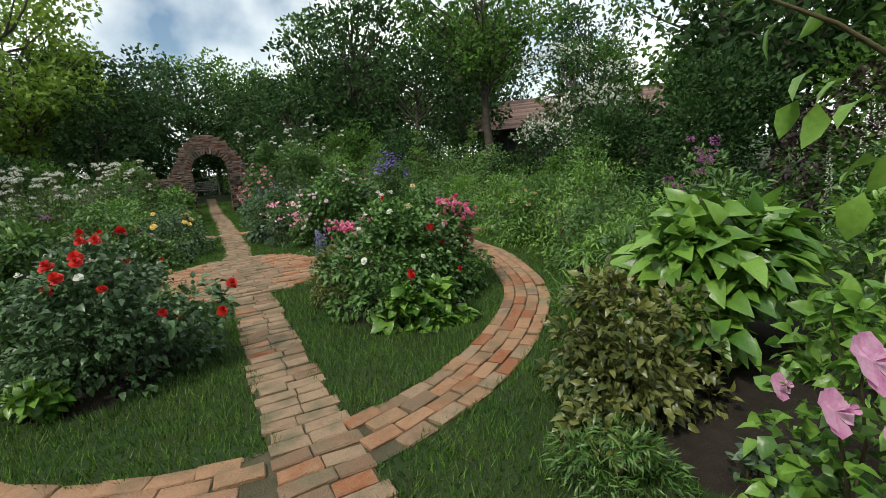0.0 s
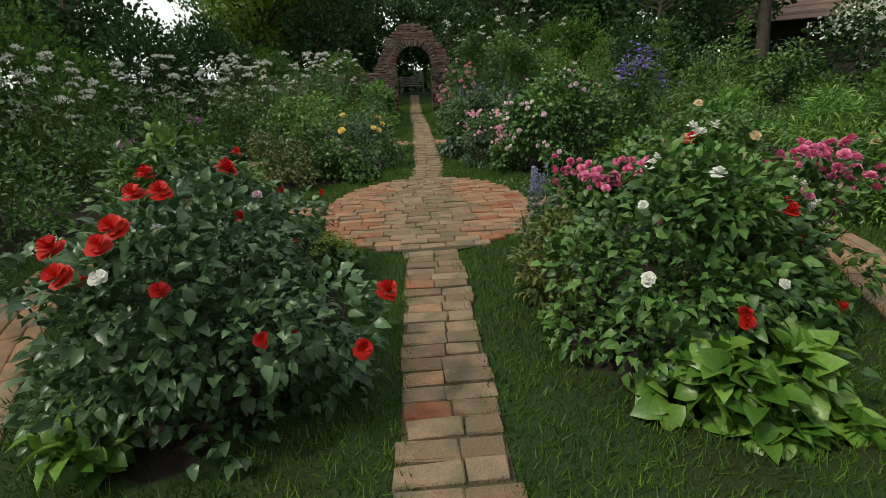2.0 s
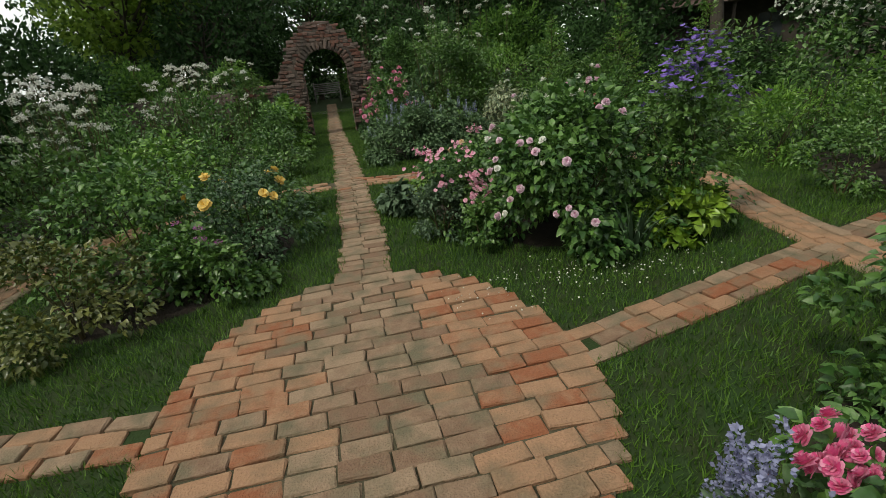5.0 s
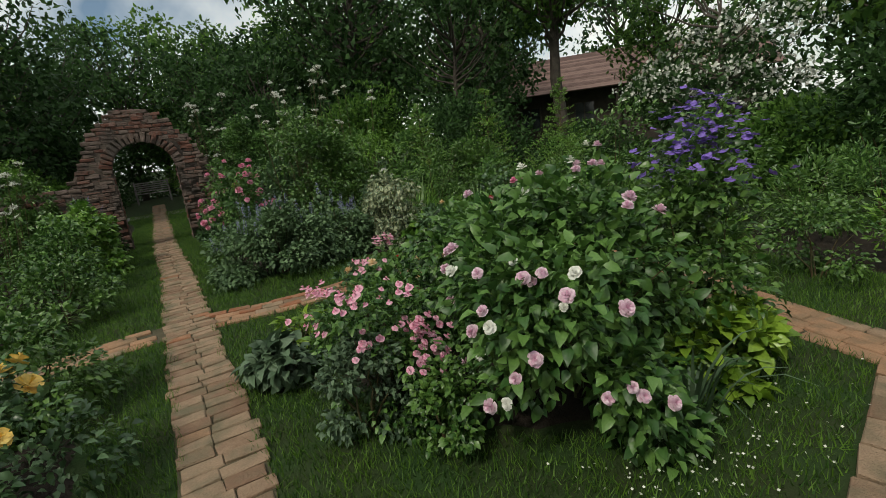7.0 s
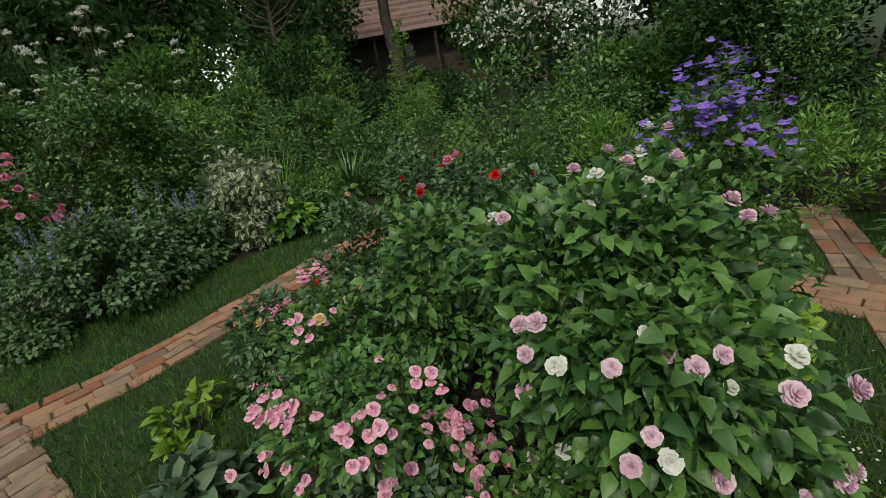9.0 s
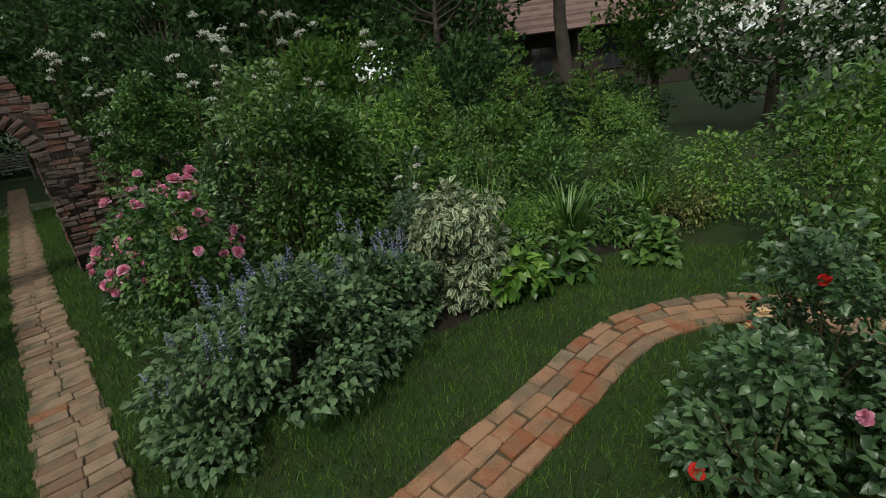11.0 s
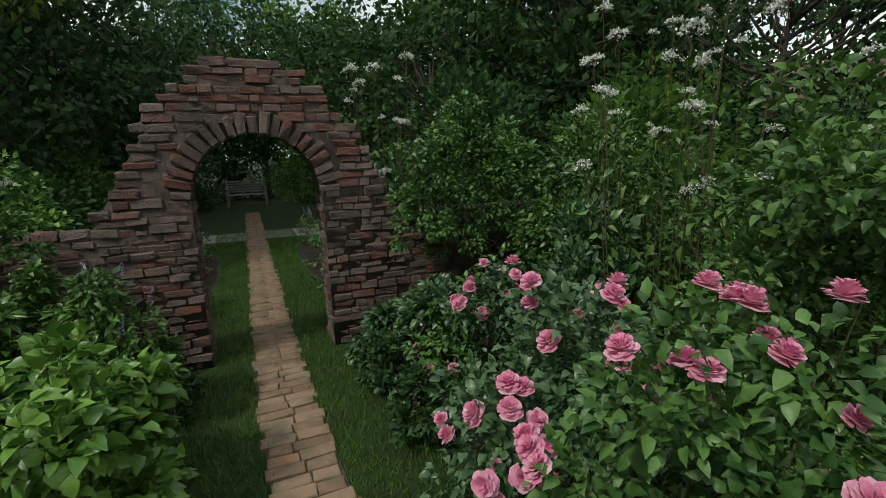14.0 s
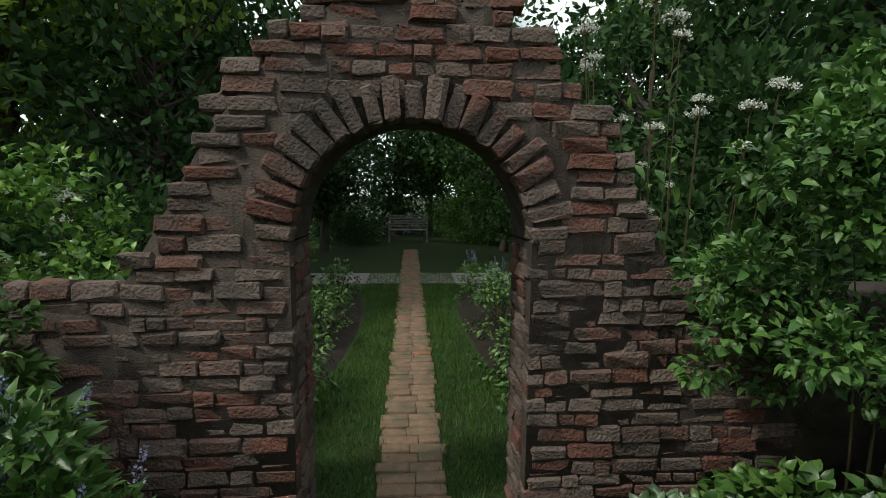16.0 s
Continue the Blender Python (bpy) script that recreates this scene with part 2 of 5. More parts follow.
def blooms(e, c, r, rng, mesh, count, name="flower", scale=(0.8, 1.2), face=None, zmin=0.35, stalk=0.0, hmax=None, span=None):
    """Flowers on the outside of a bush, each turned outwards. face: a direction they prefer."""
    top = c[:, 2].max()
    mid = np.array([0, 0, top * 0.45])
    made = 0
    tries = 0
    while made < count and tries < 4000:
        tries += 1
        i = rng.integers(len(c))
        d = c[i] - mid + rng.normal(size=3) * 0.15
        d /= np.linalg.norm(d)
        if face is not None and np.dot(d, face) < 0.05:
            continue
        p = c[i] + d * r[i] * 1.12 + np.array([0, 0, stalk * rng.random()])
        if p[2] < zmin * top:
            continue
        if span and not (span[0] <= p[0] <= span[1]):
            continue
        q = (Vector(d) + Vector((0, 0, 0.55))).to_track_quat("Z", "Y").to_matrix().to_4x4()
        s = rng.uniform(*scale)
        part_mesh(name, mesh, e, "", Matrix.Translation(p) @ q @ pose(0, 0, 0, 0, 0, rng.uniform(0, 360)) @ Matrix.Diagonal((s, s, s, 1)))
        made += 1


def spike_mesh(name, h, w, n, m, seed, taper=0.8, size=0.012):
    """A flower spike of many small florets round a stalk."""
    rng = np.random.default_rng(seed)
    s = rng.random(n)
    a = rng.uniform(0, 2 * np.pi, n)
    rad = w * (1 - taper * s) * rng.uniform(0.4, 1, n)
    p = np.stack([np.cos(a) * rad, np.sin(a) * rad, h * s], 1)
    d = np.stack([np.cos(a), np.sin(a), rng.uniform(-0.2, 0.9, n)], 1)
    co, fa = far_leaves(p, d, size * rng.uniform(0.7, 1.4, n), size * 0.9, rng)
    return raw_mesh(name, co, fa, m)


def umbel_mesh(name, m, stalkm, seed, r=0.075, h=0.1, heads=16):
    """An umbrella of small flower heads on thin rays."""
    rng = np.random.default_rng(seed)
    lines = [(np.array([[0, 0, -h], [0.01, 0, -h * 0.5], [0, 0, 0]]), [0.006, 0.005, 0.004])]
    P = []
    for i in range(heads):
        a, q = rng.uniform(0, 2 * np.pi), math.sqrt(rng.random())
        tip = np.array([math.cos(a) * r * q, math.sin(a) * r * q, 0.06 * (1 - 0.6 * q * q) + rng.normal() * 0.008])
        lines.append((np.array([[0, 0, 0], tip * 0.6, tip]), [0.002, 0.0015, 0.001]))
        P.append(tip + rng.normal(size=(9, 3)) * np.array([0.012, 0.012, 0.008]))
    P = np.concatenate(P)
    co1, f1 = tubes(lines, 3)
    co2, f2 = far_leaves(P, rng.normal(size=P.shape) + np.array([0, 0, 0.4]), 0.017, 0.015, rng)
    return raw_mesh(name, np.concatenate([co1, co2]), [f1, f2 + len(co1)], [stalkm, m], kinds=[0] * len(f1) + [1] * len(f2))


def blade_tuft(name, x, y, n, length, width, m, label, category, seed, spread=0.25, arch=0.7, z=0.0, group=""):
    """A clump of long arching strap leaves."""
    rng = np.random.default_rng(seed)
    e = thing(name, x, y, z, label, category, group)
    co, fa = [], []
    for i in range(n):
        a = rng.uniform(0, 2 * np.pi)
        d = np.array([math.cos(a), math.sin(a), 0])
        s = np.array([-d[1], d[0], 0])
        L = length * rng.uniform(0.6, 1.1)
        b = d * spread * 0.35 * rng.random()
        reach = arch * rng.uniform(0.3, 1.0)
        for q in range(6):
            t = q / 5
            c = b + d * L * reach * t ** 1.6 + np.array([0, 0, L * (t - 0.75 * reach * t ** 3)])
            w = width * (1 - t ** 2.2) * 0.5 + 0.0008
            co += [c - s * w, c + np.array([0, 0, -w * 0.4]), c + s * w]
        k = i * 18
        for q in range(5):
            fa += [(k + q * 3, k + q * 3 + 1, k + q * 3 + 4, k + q * 3 + 3), (k + q * 3 + 1, k + q * 3 + 2, k + q * 3 + 5, k + q * 3 + 4)]
    part_mesh("foliage", raw_mesh("foliage", np.array(co), np.array(fa), m, True), e)
    return e


def tree(name, x, y, h, crown_r, crown_low, n, leaf, leafm, barkm, label, seed, trunk_r=0.14, k=34, flat=0.75, lean=0.0, category="tree", gap=0.3):
    """Tapered trunk, forking limbs and a crown of leaf bunches with gaps."""
    rng = np.random.default_rng(seed)
    e = thing(name, x, y, 0, label, category, "trees round the garden")
    lines = []
    s = np.linspace(0, 1, 7)
    wob = np.cumsum(rng.normal(size=(7, 2)) * 0.05 * h / 7, 0)
    trunk = np.stack([lean * s * h + wob[:, 0], wob[:, 1], s * h * 0.82], 1)
    lines.append((trunk, trunk_r * (1.15 - 0.95 * s)))
    C, R = [], []
    for i in range(k):
        f = rng.uniform(crown_low, 1.0)
        tz = f * h
        a = rng.uniform(0, 2 * np.pi)
        prof = math.sin(math.pi * min(1, max(0.08, 0.12 + 0.88 * (1 - (f - crown_low) / (1.02 - crown_low))) ** 0.8)) ** 0.6
        rr = crown_r * prof * math.sqrt(rng.uniform(0.12, 1))
        base = np.array([np.interp(f * 0.75, s * 0.82, trunk[:, 0]), np.interp(f * 0.75, s * 0.82, trunk[:, 1]), f * h * 0.72])
        tip = np.array([base[0] + math.cos(a) * rr, base[1] + math.sin(a) * rr, tz])
        u = np.linspace(0, 1, 5)[:, None]
        p = base + (tip - base) * np.concatenate([u ** 0.8, u ** 0.8, u ** 1.3], 1) + rng.normal(size=(5, 3)) * 0.05 * u
        lines.append((p, trunk_r * 0.3 * (1 - 0.85 * u[:, 0])))
        C.append(tip)
        R.append(crown_r * gap * rng.uniform(0.6, 1.25))
    co, fa = tubes(lines, 6)
    part_mesh("trunk", raw_mesh("trunk", co, fa, barkm, True), e)
    C, R = np.array(C), np.array(R)
    p, d = bunch_points(C, R, n, rng, flat)
    o = d * 0.6 + rng.normal(size=d.shape) * 0.7 + np.array([0, 0, -0.15])
    l = leaf * rng.uniform(0.6, 1.25, n)
    co, fa = far_leaves(p, o, l, l * 0.55, rng)
    part_mesh("crown", raw_mesh("crown", co, fa, leafm), e)
    return e, C, R, rng


# ---------------------------------------------------------------- the palette
M_STEM = mat("stem", (0.06, 0.07, 0.03), (0.09, 0.06, 0.03), 0.8)
M_BARK = mat("bark", (0.05, 0.042, 0.035), (0.10, 0.085, 0.07), 0.95, 6, 40, 0.9)
M_SOIL = mat("soil", (0.014, 0.011, 0.008), (0.03, 0.022, 0.016), 0.95, 12, 90, 1.0)
M_EARTH = mat("earth", (0.018, 0.046, 0.009), (0.026, 0.034, 0.011), 0.95, 3, 60, 0.8)
M_GRASS = leaf_mat("grass", (0.034, 0.1, 0.009), (0.088, 0.178, 0.015), 0.65, 0.22)
M_OLD = mat("weathered_brick", (0.20, 0.122, 0.08), (0.295, 0.205, 0.138), 0.92, 18, 110, 0.9, 1, dirt=(0.15, 0.128, 0.082), stain=6.5)
M_RED = mat("red_brick", (0.265, 0.10, 0.05), (0.345, 0.20, 0.12), 0.9, 18, 110, 0.9, 1, dirt=(0.21, 0.145, 0.09), stain=6.0)
M_WALLB = mat("wall_brick", (0.16, 0.07, 0.052), (0.168, 0.126, 0.108), 0.95, 26, 75, 1.6, 1, dirt=(0.085, 0.07, 0.062), stain=4.0)
M_MORTAR = mat("mortar", (0.10, 0.08, 0.068), (0.045, 0.036, 0.03), 0.97, 10, 120, 1.0)
M_JOINT = mat("joint", (0.06, 0.055, 0.03), (0.10, 0.085, 0.055), 0.97, 8, 120, 1.0)
M_GRAVEL = mat("gravel", (0.22, 0.21, 0.20), (0.32, 0.30, 0.28), 0.95, 30, 180, 1.0)
M_WOOD = mat("grey_wood", (0.12, 0.115, 0.11), (0.19, 0.18, 0.17), 0.85, 5, 60, 0.5)
M_SHINGLE = mat("shingle", (0.10, 0.062, 0.055), (0.19, 0.125, 0.11), 0.9, 3, 50, 0.5, 1)
M_HOUSE = mat("dark_board", (0.035, 0.028, 0.024), (0.06, 0.05, 0.04), 0.8, 4, 40, 0.4)
M_GLASS = mat("window_glass", (0.03, 0.035, 0.04), (0.04, 0.045, 0.05), 0.08, 2, 20, 0.0, spec=0.6)
L_ROSE = leaf_mat("rose_leaf", (0.046, 0.105, 0.04), (0.10, 0.18, 0.075), 0.36)
L_ROSE2 = leaf_mat("fresh_rose_leaf", (0.045, 0.125, 0.026), (0.115, 0.225, 0.05), 0.45)
L_MID = leaf_mat("green_leaf", (0.045, 0.12, 0.022), (0.11, 0.205, 0.045))
L_LIME = leaf_mat("lime_leaf", (0.14, 0.26, 0.022), (0.25, 0.38, 0.05))
L_BRIGHT = leaf_mat("bright_leaf", (0.075, 0.19, 0.026), (0.17, 0.31, 0.05))
L_GREY = leaf_mat("grey_green_leaf", (0.055, 0.105, 0.052), (0.115, 0.18, 0.10), 0.6)
L_CAT = leaf_mat("catmint_leaf", (0.062, 0.125, 0.05), (0.125, 0.21, 0.09), 0.6)
L_BROWN = leaf_mat("bronze_leaf", (0.075, 0.105, 0.028), (0.16, 0.17, 0.045))
L_PURPLE = leaf_mat("purple_leaf", (0.035, 0.018, 0.02), (0.06, 0.035, 0.035))
# Tree shade over hedges and woodland is put into this darker green.
L_DARK = leaf_mat("shade_toned_tree_leaf", (0.021, 0.056, 0.016), (0.05, 0.108, 0.03), 0.6, 0.3, 0.25)
L_TREE = leaf_mat("tree_leaf", (0.045, 0.115, 0.02), (0.115, 0.22, 0.04), 0.6, 0.4, 0.25)
# Pale green leaf; sunlight on the crown is put into its colour.
L_SUNNY = leaf_mat("sun_tinted_tree_leaf", (0.13, 0.24, 0.025), (0.24, 0.36, 0.05), 0.5, 0.4)
L_CREAM = leaf_mat("cream_leaf_edge", (0.42, 0.46, 0.27), (0.54, 0.57, 0.37), 0.55)
P_RED = mat("red_petal", (0.50, 0.012, 0.012), (0.62, 0.03, 0.02), 0.55, 20, 120, 0.1, 1, trans=0.15, island=True)
P_PINK = mat("pink_petal", (0.76, 0.25, 0.42), (0.86, 0.50, 0.62), 0.55, 25, 120, 0.1, 1, trans=0.25, island=True)
P_HOT = mat("hot_pink_petal", (0.72, 0.10, 0.29), (0.84, 0.36, 0.52), 0.55, 25, 120, 0.1, 1, trans=0.2, island=True)
P_LILAC = mat("pale_pink_petal", (0.74, 0.47, 0.60), (0.84, 0.68, 0.76), 0.55, 25, 120, 0.1, 1, trans=0.25, island=True)
P_MALLOW = mat("mallow_petal", (0.62, 0.22, 0.46), (0.75, 0.42, 0.62), 0.5, 25, 120, 0.1, 1, trans=0.3, island=True)
P_WHITE = mat("white_petal", (0.72, 0.72, 0.66), (0.80, 0.80, 0.74), 0.55, 25, 120, 0.1, 1, trans=0.25, island=True)
P_CREAM = mat("peach_petal", (0.74, 0.50, 0.26), (0.80, 0.62, 0.40), 0.55, 25, 120, 0.1, 1, trans=0.25, island=True)
P_YELLOW = mat("yellow_petal", (0.75, 0.48, 0.09), (0.80, 0.60, 0.20), 0.55, 25, 120, 0.1, 1, trans=0.25, island=True)
P_BLUE = leaf_mat("lavender_petal", (0.19, 0.20, 0.36), (0.30, 0.31, 0.48), 0.6)
P_VIOLET = leaf_mat("violet_petal", (0.13, 0.07, 0.38), (0.23, 0.14, 0.52), 0.6)
P_MAGENTA = leaf_mat("magenta_petal", (0.38, 0.06, 0.34), (0.5, 0.14, 0.45), 0.6)
P_LEMON = leaf_mat("lime_flower", (0.40, 0.46, 0.06), (0.52, 0.55, 0.12), 0.6)
P_SNOW = leaf_mat("small_white_flower", (0.66, 0.68, 0.60), (0.78, 0.78, 0.72), 0.6)

# ---------------------------------------------------------------- plan
W = 0.188                     # half of the straight brick paths
ARCH_Y = 9.6                  # front of the arch wall
CIRC = (0.0, -0.22, 1.0, 1.27)  # middle and half-sizes of the round brick floor
RING = [(0, -4.55), (0.85, -4.3), (1.62, -3.76), (2.3, -2.95), (2.85, -1.6), (3.05, -0.3), (3.3, 0.9), (3.75, 2.2), (3.75, 3.35), (3.05, 3.93),
        (2.0, 3.95), (0.9, 3.93), (0, 4.05), (-0.9, 3.9), (-1.9, 3.4), (-2.6, 2.4), (-2.75, 1.0), (-2.7, -0.4), (-2.55, -1.75), (-2.15, -2.72), (-1.72, -3.5), (-1.35, -4.1), (-0.75, -4.44)]


def ring_curve(step=0.02):
    p = np.array(RING, float)
    n = len(p)
    out = []
    for i in range(n):
        a, b, c, d = p[i - 1], p[i], p[(i + 1) % n], p[(i + 2) % n]
        for t in np.linspace(0, 1, 40, endpoint=False):
            out.append(0.5 * (2 * b + (c - a) * t + (2 * a - 5 * b + 4 * c - d) * t * t + (3 * b - a - 3 * c + d) * t ** 3))
    q = np.array(out + [out[0]])
    s = np.concatenate([[0], np.cumsum(np.linalg.norm(np.diff(q, axis=0), axis=1))])
    u = np.arange(0, s[-1], step)
    return np.stack([np.interp(u, s, q[:, 0]), np.interp(u, s, q[:, 1])], 1), s[-1]


RC, RLEN = ring_curve()


def bow(y):
    """How far the old straight path wanders east between the round floor and the arch."""
    up, down = np.clip((y - 0.6) / 1.2, 0, 1), np.clip((9.2 - y) / 2.6, 0, 1)
    return 0.08 * up * up * (3 - 2 * up) * down * down * (3 - 2 * down)



def ring_dist(x, y):
    d = np.full(len(x), 1e9)
    for i in range(0, len(x), 20000):
        d[i:i + 20000] = np.sqrt(((x[i:i + 20000, None] - RC[None, ::6, 0]) ** 2 + (y[i:i + 20000, None] - RC[None, ::6, 1]) ** 2).min(1))
    return d


def in_ring(x, y):
    c = np.zeros(len(x), bool)
    q = RC[::12]
    for a, b in zip(q, np.roll(q, -1, 0)):
        k = (a[1] > y) != (b[1] > y)
        c ^= k & (x < (b[0] - a[0]) * (y - a[1]) / (b[1] - a[1] + 1e-12) + a[0])
    return c


# ---------------------------------------------------------------- ground, beds
bm = bmesh.new()
g0 = [bm.verts.new(v) for v in ((-400, -400, 0), (400, -400, 0), (400, 400, 0), (-400, 400, 0))]
bm.faces.new(g0)
me = bpy.data.meshes.new("ground")
bm.to_mesh(me)
bm.free()
me.materials.append(M_EARTH)
tagged(new("ground", me), "dark mossy earth under the lawn and woodland", "ground", kind="structure")

BEDS = [(-1.15, -2.45, 0.78, 1.15, 8), (-1.75, -1.45, 0.45, 0.6, 0), (1.2, -2.4, 0.72, 1.2, -8), (1.75, -1.5, 0.6, 0.65, 0),
        (-1.35, 1.85, 0.95, 1.35, -25), (1.6, 1.75, 0.85, 1.35, 30), (2.4, 1.3, 0.7, 0.75, 0),
        (1.6, 6.2, 1.15, 1.35, 0), (2.6, 5.6, 1.7, 0.85, -8), (4.6, 5.3, 1.5, 1.0, -20), (-1.75, 6.6, 1.2, 2.2, 0), (1.3, 8.4, 0.75, 1.1, 0), (-1.5, 8.6, 0.9, 0.9, 0),
        (2.2, -5.2, 1.35, 0.85, 35), (3.6, -3.2, 0.9, 1.5, -15), (5.2, 0.8, 0.9, 1.9, 0), (-4.1, -0.6, 1.2, 3.6, 0), (-3.2, 4.3, 1.5, 1.2, 35), (0.75, -6.3, 0.4, 0.7, 0), (1.05, 13.2, 0.55, 2.8, 0), (-1.05, 13.2, 0.55, 2.8, 0)]


def in_beds(x, y):
    r = np.zeros(len(x), bool)
    for cx, cy, a, b, rot in BEDS:
        c, s = math.cos(radians(rot)), math.sin(radians(rot))
        u, v = (x - cx) * c + (y - cy) * s, -(x - cx) * s + (y - cy) * c
        r |= (u / a) ** 2 + (v / b) ** 2 < 1
    return r


def flower_bed(cx, cy, a, b, rot, seed):
    rng = np.random.default_rng(seed)
    rings, n = 7, 40
    co = [(0, 0, 0.05)]
    for i in range(1, rings + 1):
        f = i / rings
        for j in range(n):
            t = 2 * math.pi * j / n
            w = 1 + (0.05 * math.sin(3 * t + seed) + 0.03 * math.sin(7 * t)) * f
            co.append((a * f * w * math.cos(t), b * f * w * math.sin(t), 0.05 * (1 - f ** 3) - 0.01 * f + rng.normal() * 0.006))
    fa = [(1 + (i - 1) * n + j, 1 + (i - 1) * n + (j + 1) % n, 1 + i * n + (j + 1) % n, 1 + i * n + j)[::-1] for i in range(1, rings) for j in range(n)]
    tri = [(0, 1 + j, 1 + (j + 1) % n) for j in range(n)]
    ob = new("flower_bed", raw_mesh("flower_bed", np.array(co), [np.array(tri), np.array(fa)], M_SOIL, True))
    ob.matrix_basis = pose(cx, cy, 0, 0, 0, rot)
    tagged(ob, "bed of dark crumbly soil under the plants", "flower bed", kind="structure")


BEDS = [(x, y, a * 0.84, b * 0.84, r) for x, y, a, b, r in BEDS]
for i, b in enumerate(BEDS):
    flower_bed(*b, i + 1)

# ---------------------------------------------------------------- house behind the trees
def house(x, y, rz):
    e = thing("house", 0, 0, 0, "low dark timber house with a reddish shingle roof", "house")
    e.matrix_basis = pose(x, y, 0, 0, 0, rz)
    bm = bmesh.new()
    box(bm, -6, 6, 0, 5, 0, 2.75, 0.02)
    part("wall", bm, M_HOUSE, e, "dark boarded walls")
    slope = math.atan2(1.9, 3.4)
    for s in (-1, 1):
        bm = bmesh.new()
        box(bm, -6.6, 6.6, 0, 3.95, -0.04, 0.0)
        r = part("roof", bm, M_HOUSE, e, "sloping reddish shingle roof")
        r.matrix_basis = pose(0, -0.9 if s < 0 else 5.9, 2.62, math.degrees(slope), 0, 0 if s < 0 else 180)
        if s < 0:
            for i in range(22):
                bm = bmesh.new()
                box(bm, -6.6, 6.6, i * 0.18, i * 0.18 + 0.172, 0.004, 0.034)
                part("roof_board", bm, M_SHINGLE, r)
    for wx in (-4, -1.4, 1.6, 4.2):
        w = new("window")
        w.parent = e
        w.matrix_basis = pose(wx, -0.02, 1.5)
        bm = bmesh.new()
        for a in ((-0.5, 0.5, 0.55, 0.62), (-0.5, 0.5, -0.62, -0.55), (-0.5, -0.43, -0.55, 0.55), (0.43, 0.5, -0.55, 0.55), (-0.03, 0.03, -0.55, 0.55)):
            box(bm, a[0], a[1], -0.03, 0.03, a[2], a[3])
        part("window_frame", bm, M_HOUSE, w)
        bm = bmesh.new()
        box(bm, -0.43, 0.43, -0.004, 0.01, -0.55, 0.55)
        part("pane", bm, M_GLASS, w)
    for px in (-5.5, -2.7, 0.1, 2.9, 5.7):
        bm = bmesh.new()
        box(bm, px - 0.06, px + 0.06, -0.75, -0.63, 0, 2.66, 0.008)
        part("post", bm, M_HOUSE, e)


house(19.5, 15.0, -50)

# ---------------------------------------------------------------- arch wall
OPEN, SPRING = 0.5, 1.38      # half-width of the opening and height where the arch starts
WALL_T = 0.4


def wall_top(x):
    a = abs(x)
    if a < 0.28:
        return 2.43
    if a < 0.85:
        return 2.43 - (a - 0.28) * 0.62 - (a - 0.28) ** 2 * 0.75
    if a < 1.2:
        return 1.83 - (a - 0.85) * 1.8 + (a - 0.85) ** 2 * 0.3
    return 1.24


def open_top(x):
    return SPRING + math.sqrt(max(0, OPEN ** 2 - x * x)) * 1.02 if abs(x) < OPEN else 0.0


arch = thing("arch_wall", 0, ARCH_Y, 0, "old brick garden wall with a rounded stepped archway", "garden arch", kind="structure")


def arch_core():
    xs = sorted(set([round(v, 3) for v in np.linspace(-5, 5, 251)] + [-OPEN, OPEN]))
    co, fa = [], []

    def col(x0, x1, b0, b1, t0, t1):
        k = len(co)
        y0, y1 = 0.025, WALL_T
        co.extend([(x0, y0, b0), (x1, y0, b1), (x1, y0, t1), (x0, y0, t0), (x0, y1, b0), (x1, y1, b1), (x1, y1, t1), (x0, y1, t0)])
        fa.extend([(k, k + 1, k + 2, k + 3), (k + 5, k + 4, k + 7, k + 6), (k + 3, k + 2, k + 6, k + 7), (k + 1, k, k + 4, k + 5)])
    for a, b in zip(xs, xs[1:]):
        m = (a + b) / 2
        ba, bb = (open_top(a * 0.9999), open_top(b * 0.9999)) if abs(m) < OPEN else (0, 0)
        col(a, b, ba, bb, wall_top(a) - 0.1, wall_top(b) - 0.1)
    for s in (-1, 1):
        k = len(co)
        co.extend([(s * OPEN, 0.025, 0), (s * OPEN, WALL_T, 0), (s * OPEN, WALL_T, SPRING), (s * OPEN, 0.025, SPRING)])
        fa.append((k, k + 1, k + 2, k + 3))
    part_mesh("mortar", raw_mesh("mortar", np.array(co), np.array(fa), M_MORTAR), arch, "crumbling grey lime mortar")


arch_core()


def rough_brick(name, m, sx, sy, sz, seed, jit=0.008, bev=0.008):
    rng = np.random.default_rng(seed)
    bm = bmesh.new()
    box(bm, -sx / 2, sx / 2, -sy / 2, sy / 2, -sz / 2, sz / 2, bev)
    for v in bm.verts:
        v.co += Vector(rng.normal(size=3) * jit * 0.45)
    me = bpy.data.meshes.new(name)
    bm.to_mesh(me)
    bm.free()
    me.materials.append(m)
    return me


